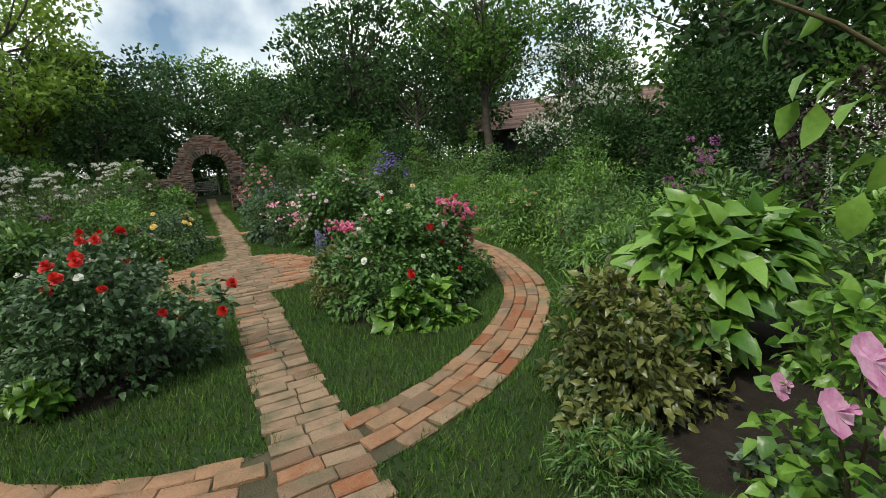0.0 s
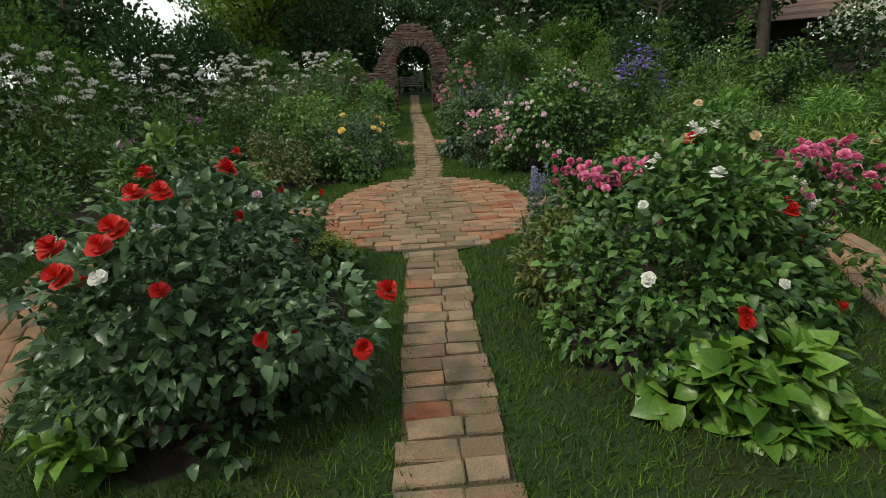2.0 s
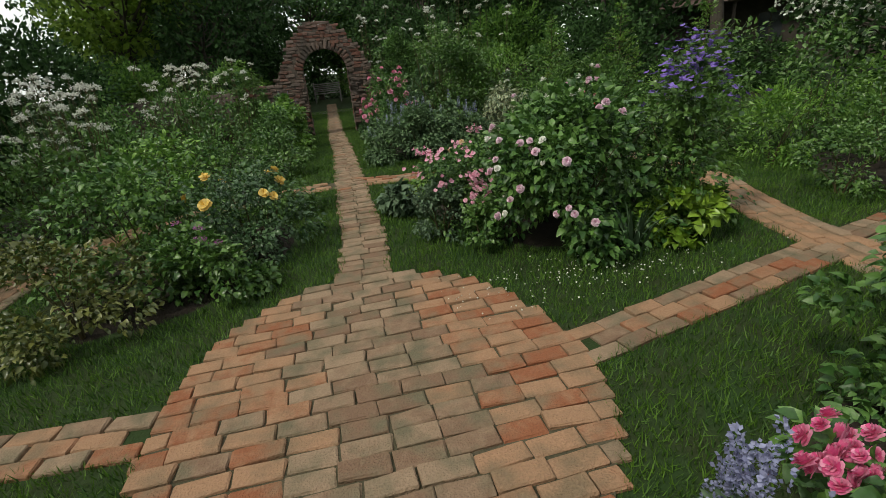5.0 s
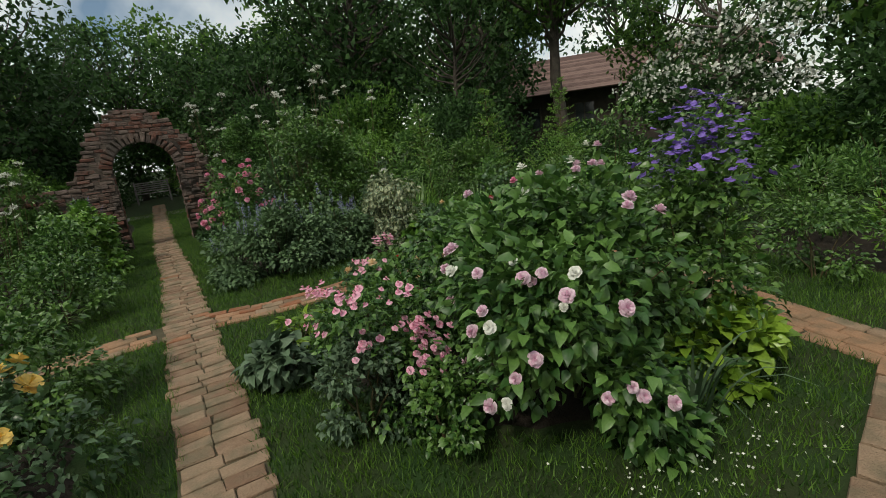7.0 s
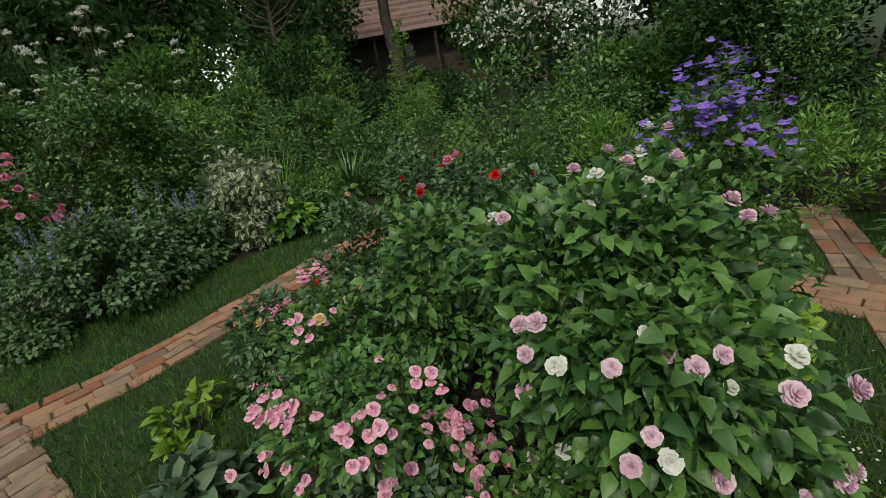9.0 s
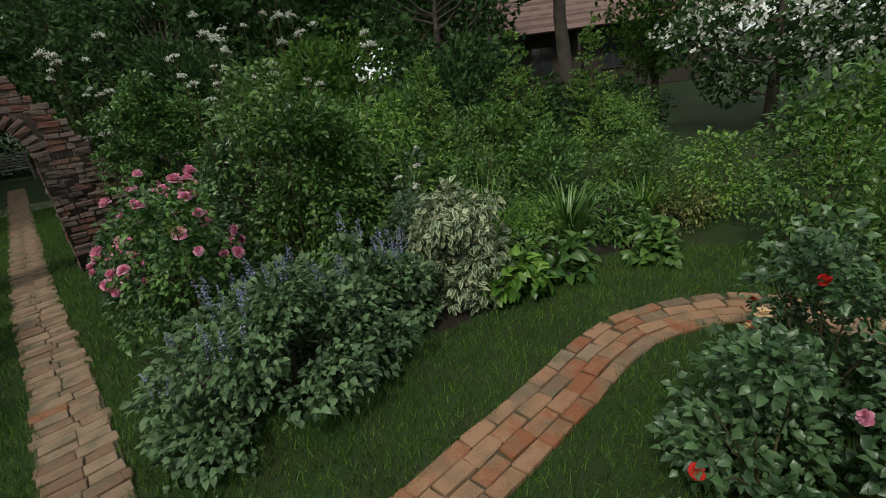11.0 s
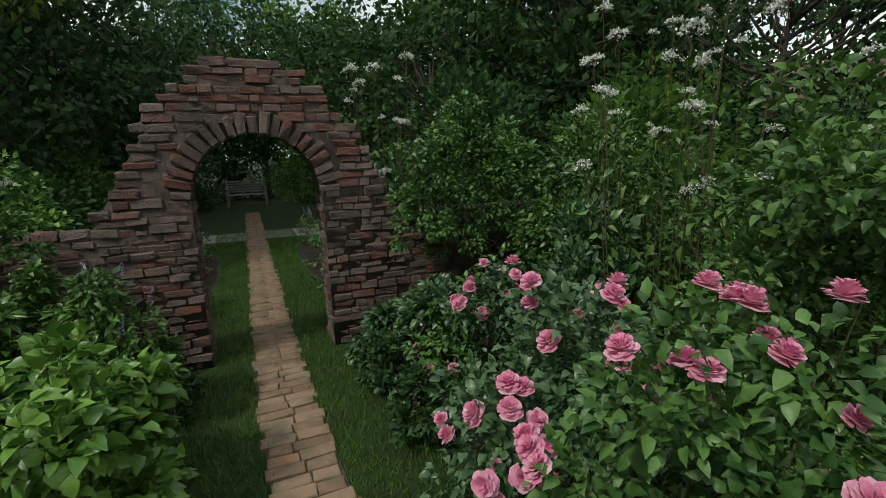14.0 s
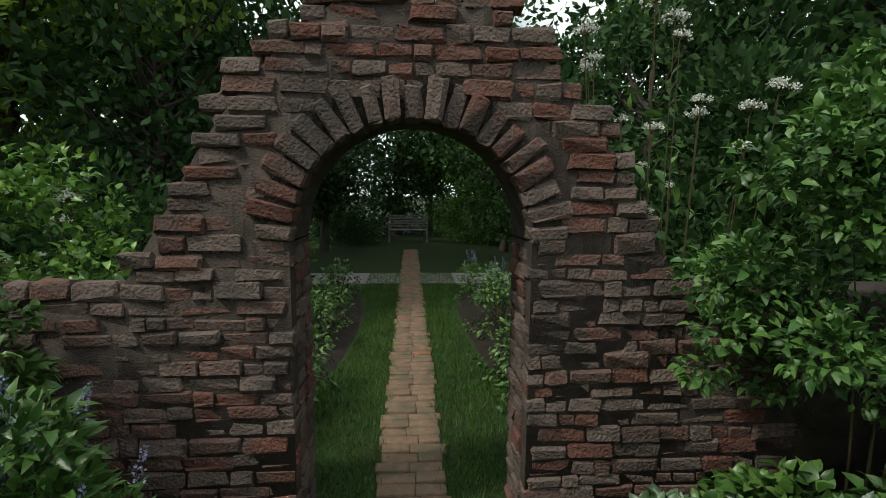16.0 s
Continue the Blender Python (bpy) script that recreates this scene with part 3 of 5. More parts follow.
# ---------------------------------------------------------------- bench beyond the arch
def bench(x, y):
    e = thing("garden_bench", x, y, 0, "weathered grey slatted wooden garden bench", "bench")
    for i in range(5):
        bm = bmesh.new()
        box(bm, -0.62, 0.62, 0.24 + 0.012 * i, 0.262 + 0.012 * i, 0.5 + i * 0.085, 0.55 + i * 0.085, 0.004)
        part("slat", bm, M_WOOD, e)
    for i in range(5):
        bm = bmesh.new()
        box(bm, -0.62, 0.62, -0.24 + i * 0.095, -0.165 + i * 0.095, 0.41, 0.435, 0.004)
        part("slat", bm, M_WOOD, e)
    for sx in (-0.62, 0.62):
        for sy, h in ((-0.22, 0.64), (0.24, 0.95)):
            bm = bmesh.new()
            box(bm, sx - 0.03, sx + 0.03, sy - 0.03, sy + 0.03, 0, h, 0.005)
            part("leg", bm, M_WOOD, e)
        bm = bmesh.new()
        box(bm, sx - 0.035, sx + 0.035, -0.28, 0.24, 0.62, 0.65, 0.005)
        part("armrest", bm, M_WOOD, e)


bench(-0.08, 23.2)
bm = bmesh.new()
box(bm, -14, 14, 15.9, 17.0, -0.02, 0.012)
me = bpy.data.meshes.new("gravel_path")
bm.to_mesh(me)
bm.free()
me.materials.append(M_GRAVEL)
tagged(new("gravel_path", me), "pale grey gravel walk crossing beyond the arch", "path", kind="structure")

# ---------------------------------------------------------------- flowers, made once
F_RED = petal_flower("rose", P_RED, (5, 5, 5, 4), 0.038, 0.75)
F_PINK = petal_flower("rose", P_PINK, (7, 8, 9, 8, 7, 5), 0.043, 0.6)
F_HOT = petal_flower("rose", P_HOT, (6, 6, 6, 5, 3), 0.026, 0.6)
F_LILAC = petal_flower("rose", P_LILAC, (7, 8, 8, 7, 5), 0.034, 0.6)
F_WHITE = petal_flower("rose", P_WHITE, (6, 6, 4), 0.032, 0.6)
F_CREAM = petal_flower("rose", P_CREAM, (5, 6, 5), 0.038, 0.7)
F_YELLOW = petal_flower("rose", P_YELLOW, (5, 5, 4), 0.042, 0.7)
F_MALLOW = petal_flower("mallow_flower", P_MALLOW, (5, 5), 0.055, 0.5, 0.1)
F_SMALLP = petal_flower("small_flower", P_PINK, (5, 5), 0.022, 0.5)
F_VIO = petal_flower("clematis_flower", P_VIOLET, (6,), 0.024, 0.25)
F_STAR = petal_flower("dogwood_flower", P_SNOW, (4,), 0.05, 0.1)
S_BLUE = [spike_mesh("flower_spike", 0.16, 0.022, 60, P_BLUE, s) for s in (1, 2, 3)]
S_WHITE = [spike_mesh("flower_spike", 0.45, 0.03, 90, P_SNOW, s) for s in (4, 5)]
S_LEMON = [spike_mesh("flower_spray", 0.08, 0.06, 90, P_LEMON, s, 0.2) for s in (6, 7)]
S_MAG = [spike_mesh("flower_head", 0.05, 0.06, 80, P_MAGENTA, s, 0.3) for s in (8, 9)]
U_WHITE = [umbel_mesh("umbel", P_SNOW, M_STEM, s) for s in (10, 11, 12)]
SOUTH = np.array([0, -1.0, 0.3])


def spikes(e, c, r, rng, meshes, count, name="flower_spike", tilt=14, zmin=0.55, scale=(0.7, 1.2)):
    top = c[:, 2].max()
    made = 0
    for _ in range(4000):
        if made >= count:
            break
        i = rng.integers(len(c))
        if c[i][2] < zmin * top:
            continue
        p = c[i] + rng.normal(size=3) * r[i] * 0.35 + np.array([0, 0, r[i] * 0.75])
        s = rng.uniform(*scale)
        part_mesh(name, meshes[rng.integers(len(meshes))], e, "", pose(*p, rng.uniform(-tilt, tilt), rng.uniform(-tilt, tilt), rng.uniform(0, 360)) @ Matrix.Diagonal((s, s, s, 1)))
        made += 1


def bunches(e, c, r, rng, mesh, count, each, zmin=0.55, face=None, spread=0.06, name="rose"):
    """Tight trusses of small roses."""
    top = c[:, 2].max()
    mid = np.array([0, 0, top * 0.45])
    made = 0
    for _ in range(3000):
        if made >= count:
            break
        i = rng.integers(len(c))
        d = c[i] - mid
        d = d / np.linalg.norm(d)
        if c[i][2] < zmin * top or (face is not None and np.dot(d, face) < 0):
            continue
        o = c[i] + d * r[i] * 1.1
        for k in range(each):
            p = o + rng.normal(size=3) * spread * np.array([1, 1, 0.5])
            w = (Vector(d) + Vector((0, 0, 0.5)) + Vector(rng.normal(size=3) * 0.4)).to_track_quat("Z", "Y").to_matrix().to_4x4()
            s = rng.uniform(0.7, 1.1)
            part_mesh(name, mesh, e, "", Matrix.Translation(p) @ w @ Matrix.Diagonal((s, s, s, 1)))
        made += 1


def allium(x, y, h, seed):
    """A seed head of an ornamental onion: a ball of thin rays with buds, on a bare stalk."""
    rng = np.random.default_rng(seed)
    e = thing("allium", x, y, 0, "allium with a round straw-green seed head on a bare stalk", "allium", "alliums")
    lean = rng.normal(size=2) * 0.03
    s = np.linspace(0, 1, 6)
    co, fa = tubes([(np.stack([lean[0] * s, lean[1] * s, h * s], 1), 0.005 - 0.002 * s)], 5)
    part_mesh("stem", raw_mesh("stem", co, fa, M_STEM, True), e)
    d = norm(rng.normal(size=(90, 3)))
    r = 0.048 * rng.uniform(0.85, 1.1, 90)
    top = np.array([lean[0], lean[1], h])
    co1, f1 = tubes([(np.array([top, top + v * q]), [0.0012, 0.0009]) for v, q in zip(d, r)], 3)
    P = np.repeat(top + d * r[:, None], 4, 0)
    co2, f2 = far_leaves(P, rng.normal(size=P.shape), 0.008, 0.006, rng)
    part_mesh("seed_head", raw_mesh("seed_head", np.concatenate([co1, co2]), [f1, f2 + len(co1)], [L_BROWN, L_LIME], kinds=[0] * len(f1) + [1] * len(f2)), e)


def lily(x, y, h, seed):
    """An upright stem with whorls of narrow pointed leaves and a rosette at the tip."""
    rng = np.random.default_rng(seed)
    e = thing("lily", x, y, 0, "lily stem with a star-shaped rosette of pale green leaves", "lily", "lilies by the wall")
    co, fa = tubes([(np.array([[0, 0, 0], [0.01, 0, h * 0.5], [0.015, 0.01, h]]), [0.008, 0.007, 0.005])], 5)
    part_mesh("stem", raw_mesh("stem", co, fa, M_STEM, True), e)
    n = 90
    f = np.concatenate([rng.uniform(0.25, 0.95, n - 30), np.full(30, 1.0)])
    a = np.arange(n) * 2.4 + rng.normal(size=n) * 0.2
    P = np.stack([0.012 * f, 0.006 * f, h * f], 1)
    o = np.stack([np.cos(a), np.sin(a), rng.uniform(0.0, 0.7, n)], 1)
    co, tri, quad = leaves(P, o, 0.11 * rng.uniform(0.7, 1.1, n), 0.018, rng, 0.3)
    part_mesh("foliage", raw_mesh("foliage", co, [tri, quad], L_BRIGHT), e)


# ---------------------------------------------------------------- beds inside the ring
G1 = "rose bushes in the round garden"
q = bush("rose_bush", -0.97, -2.96, 0.68, 0.68, 0.9, 6000, (0.055, 0.036), L_ROSE, "dark-leaved rose bush dotted with red roses", "rose bush", 11, 40, group=G1)
blooms(*q, F_RED, 17, "rose", (0.8, 1.2), SOUTH, 0.3)
blooms(*q, F_WHITE, 5, "rose", (0.5, 0.8), None, 0.75)
q = bush("rose_bush", -1.15, -2.0, 0.56, 0.6, 0.76, 4200, (0.06, 0.04), L_ROSE, "grey-green rose bush with red, cream and mauve roses", "rose bush", 12, 36, group=G1)
blooms(*q, F_RED, 6, "rose", (0.7, 1.0), None, 0.5)
blooms(*q, F_CREAM, 4, "rose", (0.7, 0.9), None, 0.5)
blooms(*q, F_WHITE, 9, "rose", (0.5, 0.8), None, 0.5)
blooms(*q, F_LILAC, 2, "rose", (0.7, 0.9), None, 0.6)
q = bush("phlox_clump", -1.75, -1.4, 0.55, 0.6, 0.98, 2800, (0.08, 0.04), L_MID, "tall leafy perennial with fading mauve heads", "perennial", 13, 26)
spikes(*q, S_MAG, 2, "flower_head")
q = bush("lady_mantle", -0.68, -1.72, 0.2, 0.2, 0.2, 260, (0.06, 0.06), L_MID, "low clump with frothy lime-yellow flowers", "perennial", 14, 10)
spikes(*q, S_LEMON, 6, "flower_spray")
bush("hosta", -1.3, -3.3, 0.22, 0.16, 0.22, 140, (0.085, 0.06), L_BRIGHT, "low bright green leafy groundcover below the roses", "groundcover", 15, 10, group="groundcover")

q = bush("rose_bush", 1.05, -2.86, 0.6, 0.56, 0.9, 4800, (0.055, 0.036), L_ROSE2, "rose bush with white, red and pink blooms", "rose bush", 21, 38, group=G1)
blooms(*q, F_WHITE, 20, "rose", (0.6, 1.0), SOUTH, 0.3)
blooms(*q, F_RED, 7, "rose", (0.7, 1.1), SOUTH, 0.4)
q = bush("rose_bush", 1.72, -2.5, 0.46, 0.6, 0.84, 3400, (0.055, 0.036), L_ROSE2, "rose bush covered in clusters of hot pink roses", "rose bush", 22, 36, group=G1)
bunches(*q, F_HOT, 14, 16, spread=0.055)
q = bush("rose_bush", 1.15, -1.8, 0.46, 0.5, 0.82, 2800, (0.055, 0.036), L_ROSE2, "smaller rose bush with bunches of hot pink roses", "rose bush", 23, 28, group=G1)
bunches(*q, F_HOT, 12, 14, spread=0.055)
bush("sweet_potato_vine", 1.08, -3.3, 0.5, 0.2, 0.3, 620, (0.10, 0.085), L_BRIGHT, "low spreading lime-green heart-shaped leaves", "groundcover", 24, 16, group="groundcover")
q = bush("bronze_shrub", 0.66, -2.25, 0.26, 0.3, 0.5, 1100, (0.05, 0.022), L_BROWN, "small bronze-tinted leafy shrub", "shrub", 25, 20)
q = bush("catmint", 0.72, -1.5, 0.2, 0.22, 0.42, 600, (0.03, 0.018), L_GREY, "grey-green catmint with blue flower spikes", "catmint", 26, 14)
spikes(*q, S_BLUE, 20)
q = bush("rose_bush", 2.12, -1.2, 0.58, 0.55, 0.96, 3800, (0.05, 0.035), L_ROSE2, "fresh green rose bush with peach roses", "rose bush", 27, 26, group=G1)
blooms(*q, F_CREAM, 8, "rose", (0.7, 1.1), None, 0.6)

bush("low_rose", 2.42, -0.72, 0.4, 0.3, 0.64, 1700, (0.045, 0.03), L_ROSE2, "low green rose foliage beside the cross path", "rose bush", 28, 18)

bush("shrub", -2.05, -0.85, 0.4, 0.32, 0.72, 1800, (0.05, 0.03), L_MID, "green shrub beside the west cross path", "shrub", 29, 22)

bush("shrub", 2.78, 1.35, 0.34, 0.34, 0.8, 1700, (0.06, 0.03), L_ROSE2, "fresh green shrub between the clematis and the ring path", "shrub", 30, 22)

# north-west quarter
q = bush("rose_bush", -0.85, 1.9, 0.5, 0.62, 0.8, 3200, (0.045, 0.03), L_ROSE, "dense dark rose bush with a few yellow roses", "rose bush", 31, 32, group=G1)
blooms(*q, F_YELLOW, 9, "rose", (0.9, 1.4), None, 0.55)
bush("shrub", -0.76, 2.95, 0.46, 0.5, 0.75, 2200, (0.05, 0.03), L_MID, "rounded green shrub beside the brick path", "shrub", 32, 26)
q = bush("cranesbill", -1.0, 1.2, 0.46, 0.4, 0.5, 2000, (0.05, 0.045), L_MID, "spreading cranesbill with small purple flowers", "perennial", 33, 22)
spikes(*q, S_MAG, 7, "flower_head", scale=(0.4, 0.6))
bush("shrub", -1.6, 1.75, 0.65, 0.7, 1.0, 2800, (0.055, 0.035), L_ROSE2, "leafy green shrub rose not in bloom", "shrub", 34, 32)
bush("shrub", -1.7, 0.85, 0.6, 0.42, 0.66, 2200, (0.045, 0.028), L_BROWN, "low bronze-green shrub at the lawn edge", "shrub", 35, 26)
bush("shrub", -1.6, 2.75, 0.6, 0.6, 1.1, 2200, (0.055, 0.035), L_BRIGHT, "bright green leafy shrub", "shrub", 36, 26)

# north-east quarter
q = bush("rose_bush", 1.68, 1.1, 0.88, 0.68, 1.14, 6600, (0.065, 0.042), L_ROSE2, "large rose bush with pale lilac-pink roses", "rose bush", 41, 46, group=G1)
blooms(*q, F_LILAC, 30, "rose", (0.65, 0.95), np.array([-0.6, -0.8, 0.2]), 0.2)
blooms(*q, F_WHITE, 14, "rose", (0.6, 0.95), np.array([-0.6, -0.8, 0.2]), 0.25)
q = bush("rose_bush", 0.92, 1.72, 0.4, 0.42, 0.76, 2300, (0.045, 0.03), L_ROSE2, "small-flowered pink rose bush", "rose bush", 42, 26, group=G1)
bunches(*q, F_SMALLP, 13, 9, 0.35, np.array([-0.5, -0.8, 0.2]), 0.05)
bush("mint", 0.74, 1.55, 0.3, 0.28, 0.48, 1600, (0.035, 0.024), L_GREY, "soft grey-green mint-like clump", "herb", 43, 16)
bush("mint", 1.0, 1.2, 0.28, 0.24, 0.42, 1200, (0.035, 0.024), L_MID, "soft green mint-like clump", "herb", 44, 14)
bush("lamb_ear", 0.55, 2.4, 0.24, 0.34, 0.34, 420, (0.09, 0.06), L_GREY, "large soft grey-green leaves at the bed edge", "perennial", 45, 12)
bush("sweet_potato_vine", 2.35, 0.72, 0.42, 0.26, 0.4, 700, (0.085, 0.07), L_LIME, "low lime-green leafy groundcover", "groundcover", 46, 14, group="groundcover")
blade_tuft("daylily", 1.88, 0.6, 26, 0.6, 0.018, L_GREY, "arching strap-leaved daylily clump", "daylily", 47)
q = bush("clematis", 2.5, 0.95, 0.45, 0.42, 1.22, 2600, (0.055, 0.035), L_MID, "climbing clematis covered in violet flowers", "clematis", 48, 34, 0.1, size=0.5)
bunches(*q, F_VIO, 18, 14, 0.66, None, 0.09, "clematis_flower")
bush("shrub", 1.75, 2.05, 0.6, 0.5, 0.92, 2600, (0.06, 0.04), L_ROSE2, "fresh green leafy shrub behind the roses", "shrub", 49, 26)
bush("shrub", 1.35, 3.0, 0.36, 0.3, 0.5, 1300, (0.05, 0.03), L_ROSE, "dark green shrub behind the pink roses", "shrub", 50, 22)
q = bush("rose_bush", 1.25, 2.35, 0.42, 0.4, 0.72, 2000, (0.05, 0.034), L_ROSE2, "rose bush with sprays of small pink roses", "rose bush", 53, 26, group=G1)
bunches(*q, F_SMALLP, 8, 8, 0.4, None, 0.05)
blooms(*q, F_CREAM, 3, "rose", (0.8, 1.0), None, 0.5)
bush("primrose_clump", 0.78, 2.95, 0.2, 0.16, 0.22, 160, (0.08, 0.055), L_LIME, "low lime-green leafy clump at the lawn edge", "groundcover", 54, 9)
q = bush("rose_bush", 2.6, 2.2, 0.62, 0.7, 1.0, 2400, (0.055, 0.036), L_ROSE, "dark rose bush with a few red roses", "rose bush", 51, 26, group=G1)
blooms(*q, F_RED, 7, "rose", (0.7, 1.0), None, 0.4)
blooms(*q, F_PINK, 6, "rose", (0.7, 1.0), None, 0.5)
q = bush("rose_bush", 2.05, 2.95, 0.62, 0.45, 0.76, 2400, (0.05, 0.034), L_ROSE, "dark rose bush with red and peach roses by the ring path", "rose bush", 52, 24, group=G1)
blooms(*q, F_RED, 4, "rose", (0.7, 0.9), None, 0.4)
blooms(*q, F_CREAM, 3, "rose", (0.8, 1.0), None, 0.5)

q = bush("rose_bush", 2.85, 2.95, 0.55, 0.42, 1.02, 3000, (0.05, 0.034), L_ROSE, "tall dark rose bush with red roses by the ring path", "rose bush", 58, 32, group=G1)
blooms(*q, F_RED, 7, "rose", (0.7, 0.9), None, 0.4)

# ---------------------------------------------------------------- beds north of the ring, up to the arch
q = bush("catmint", 1.18, 5.22, 0.88, 0.6, 0.8, 8200, (0.055, 0.036), L_CAT, "wide mound of grey-green catmint with blue spikes", "catmint", 61, 46)
spikes(*q, S_BLUE, 34, zmin=0.45)
q = bush("catmint", 1.92, 5.42, 0.52, 0.46, 0.74, 4200, (0.06, 0.04), L_CAT, "leafy grey-green catmint spreading behind the mound", "catmint", 59, 34)
spikes(*q, S_BLUE, 14, zmin=0.5)
e = thing("variegated_shrub", 2.68, 5.2, 0, "rounded shrub with cream-edged variegated leaves", "shrub")
rng = np.random.default_rng(62)
vc, vr = clumps(0.4, 0.38, 0.96, 90, rng, 0.04, 0.3)
vp, vd = bunch_points(vc, vr, 3000, rng)
vo = vd + np.array([0, 0, -0.15]) + rng.normal(size=vd.shape) * 0.35
vl = 0.068 * rng.uniform(0.7, 1.2, len(vp))
rs = np.random.default_rng(5)
co, tri, quad = leaves(vp, vo, vl, vl * 0.55, np.random.default_rng(5), 0.35)
part_mesh("leaf_edges", raw_mesh("leaf_edges", co, [tri, quad], L_CREAM), e, "cream leaf margins")
co, tri, quad = leaves(vp + norm(vd) * 0.004 + np.array([0, 0, 0.003]), vo, vl * 0.86, vl * 0.37, np.random.default_rng(5), 0.35)
part_mesh("foliage", raw_mesh("foliage", co, [tri, quad], L_GREY), e, "grey-green leaf centres")
add_stems(e, 0.36, 0.36, 0.8, 6, rng, M_STEM)

q = bush("rose_bush", 0.98, 6.35, 0.48, 0.5, 1.36, 3400, (0.055, 0.036), L_ROSE2, "tall rose bush full of large pink cupped roses", "rose bush", 63, 36, group="pink roses by the arch")
blooms(*q, F_PINK, 22, "rose", (0.8, 1.3), np.array([-0.5, -0.9, 0.2]), 0.6)
q = bush("rose_bush", 1.12, 7.15, 0.6, 0.6, 1.14, 4200, (0.055, 0.036), L_ROSE, "rose bush with pink cupped roses near the arch", "rose bush", 64, 32, group="pink roses by the arch")
blooms(*q, F_PINK, 40, "rose", (0.6, 1.3), np.array([-0.6, -0.8, 0.2]), 0.45)
q = bush("rose_bush", 1.2, 7.85, 0.45, 0.45, 1.0, 2200, (0.05, 0.033), L_ROSE, "rose bush with pale pink roses beside the arch", "rose bush", 60, 28, group="pink roses by the arch")
blooms(*q, F_PINK, 16, "rose", (0.6, 1.1), np.array([-0.6, -0.8, 0.2]), 0.45)
q = bush("bellflower", 1.15, 8.62, 0.5, 0.5, 0.7, 3600, (0.07, 0.036), L_ROSE, "leafy clump with small white flowers below the wall", "perennial", 65, 22)
blooms(*q, F_WHITE, 9, "small_flower", (0.3, 0.6), None, 0.5)
bush("viburnum", 2.1, 6.75, 0.85, 0.7, 1.98, 9000, (0.065, 0.038), L_MID, "large dense dark green shrub", "shrub", 66, 60)
bush("climber", 1.74, 9.28, 1.0, 0.42, 2.0, 11000, (0.05, 0.028), L_ROSE2, "green climber spilling over the brick wall", "climber", 67, 90, 0.5)
bush("climber", 2.6, 8.7, 0.9, 0.75, 1.95, 5200, (0.065, 0.036), L_MID, "leafy green shrub against the wall", "shrub", 68, 44, 0.2)
bush("hosta", 2.95, 4.9, 0.34, 0.22, 0.34, 260, (0.12, 0.085), L_BRIGHT, "glossy broad-leaved hosta at the lawn edge", "hosta", 69, 14, group="hostas")
bush("hosta", 3.5, 4.8, 0.34, 0.22, 0.34, 260, (0.13, 0.08), L_MID, "broad-leaved hosta beside the lawn", "hosta", 70, 14, group="hostas")
bush("hosta", 4.25, 4.45, 0.34, 0.26, 0.3, 260, (0.12, 0.075), L_MID, "broad-leaved hosta clump by the grass", "hosta", 71, 14, group="hostas")
blade_tuft("ornamental_grass", 3.3, 5.55, 200, 1.0, 0.008, L_BRIGHT, "fine arching ornamental grass clump", "grass", 72, 0.5)
blade_tuft("daylily", 4.05, 5.15, 80, 0.85, 0.028, L_MID, "arching strap-leaved daylily clump", "daylily", 73, 0.4)
blade_tuft("daylily", 4.95, 4.85, 70, 0.7, 0.022, L_BRIGHT, "arching strap-leaved daylily clump", "daylily", 74, 0.4)
bush("mound", 6.3, 5.75, 0.95, 0.7, 1.22, 5200, (0.045, 0.016), L_BRIGHT, "dense rounded bright green mound", "shrub", 75, 40)
q = bush("campion", 2.95, 6.1, 0.2, 0.2, 1.15, 420, (0.05, 0.02), L_GREY, "slender stems of white campion flowers", "perennial", 76, 16, 0.2)
blooms(*q, F_WHITE, 12, "small_flower", (0.5, 0.8), None, 0.7)
bush("willow_shrub", 3.3, 6.9, 0.65, 0.5, 1.75, 2400, (0.09, 0.022), L_BRIGHT, "tall feathery willow-leaved shrub", "shrub", 77, 40)
bush("shrub", 4.4, 6.8, 0.6, 0.6, 1.35, 2200, (0.07, 0.03), L_MID, "leafy green shrub in the border", "shrub", 78, 36)
bush("shrub", 6.0, 4.5, 0.8, 0.7, 0.75, 2200, (0.06, 0.025), L_BRIGHT, "sprawling light green border plant", "shrub", 79, 36)

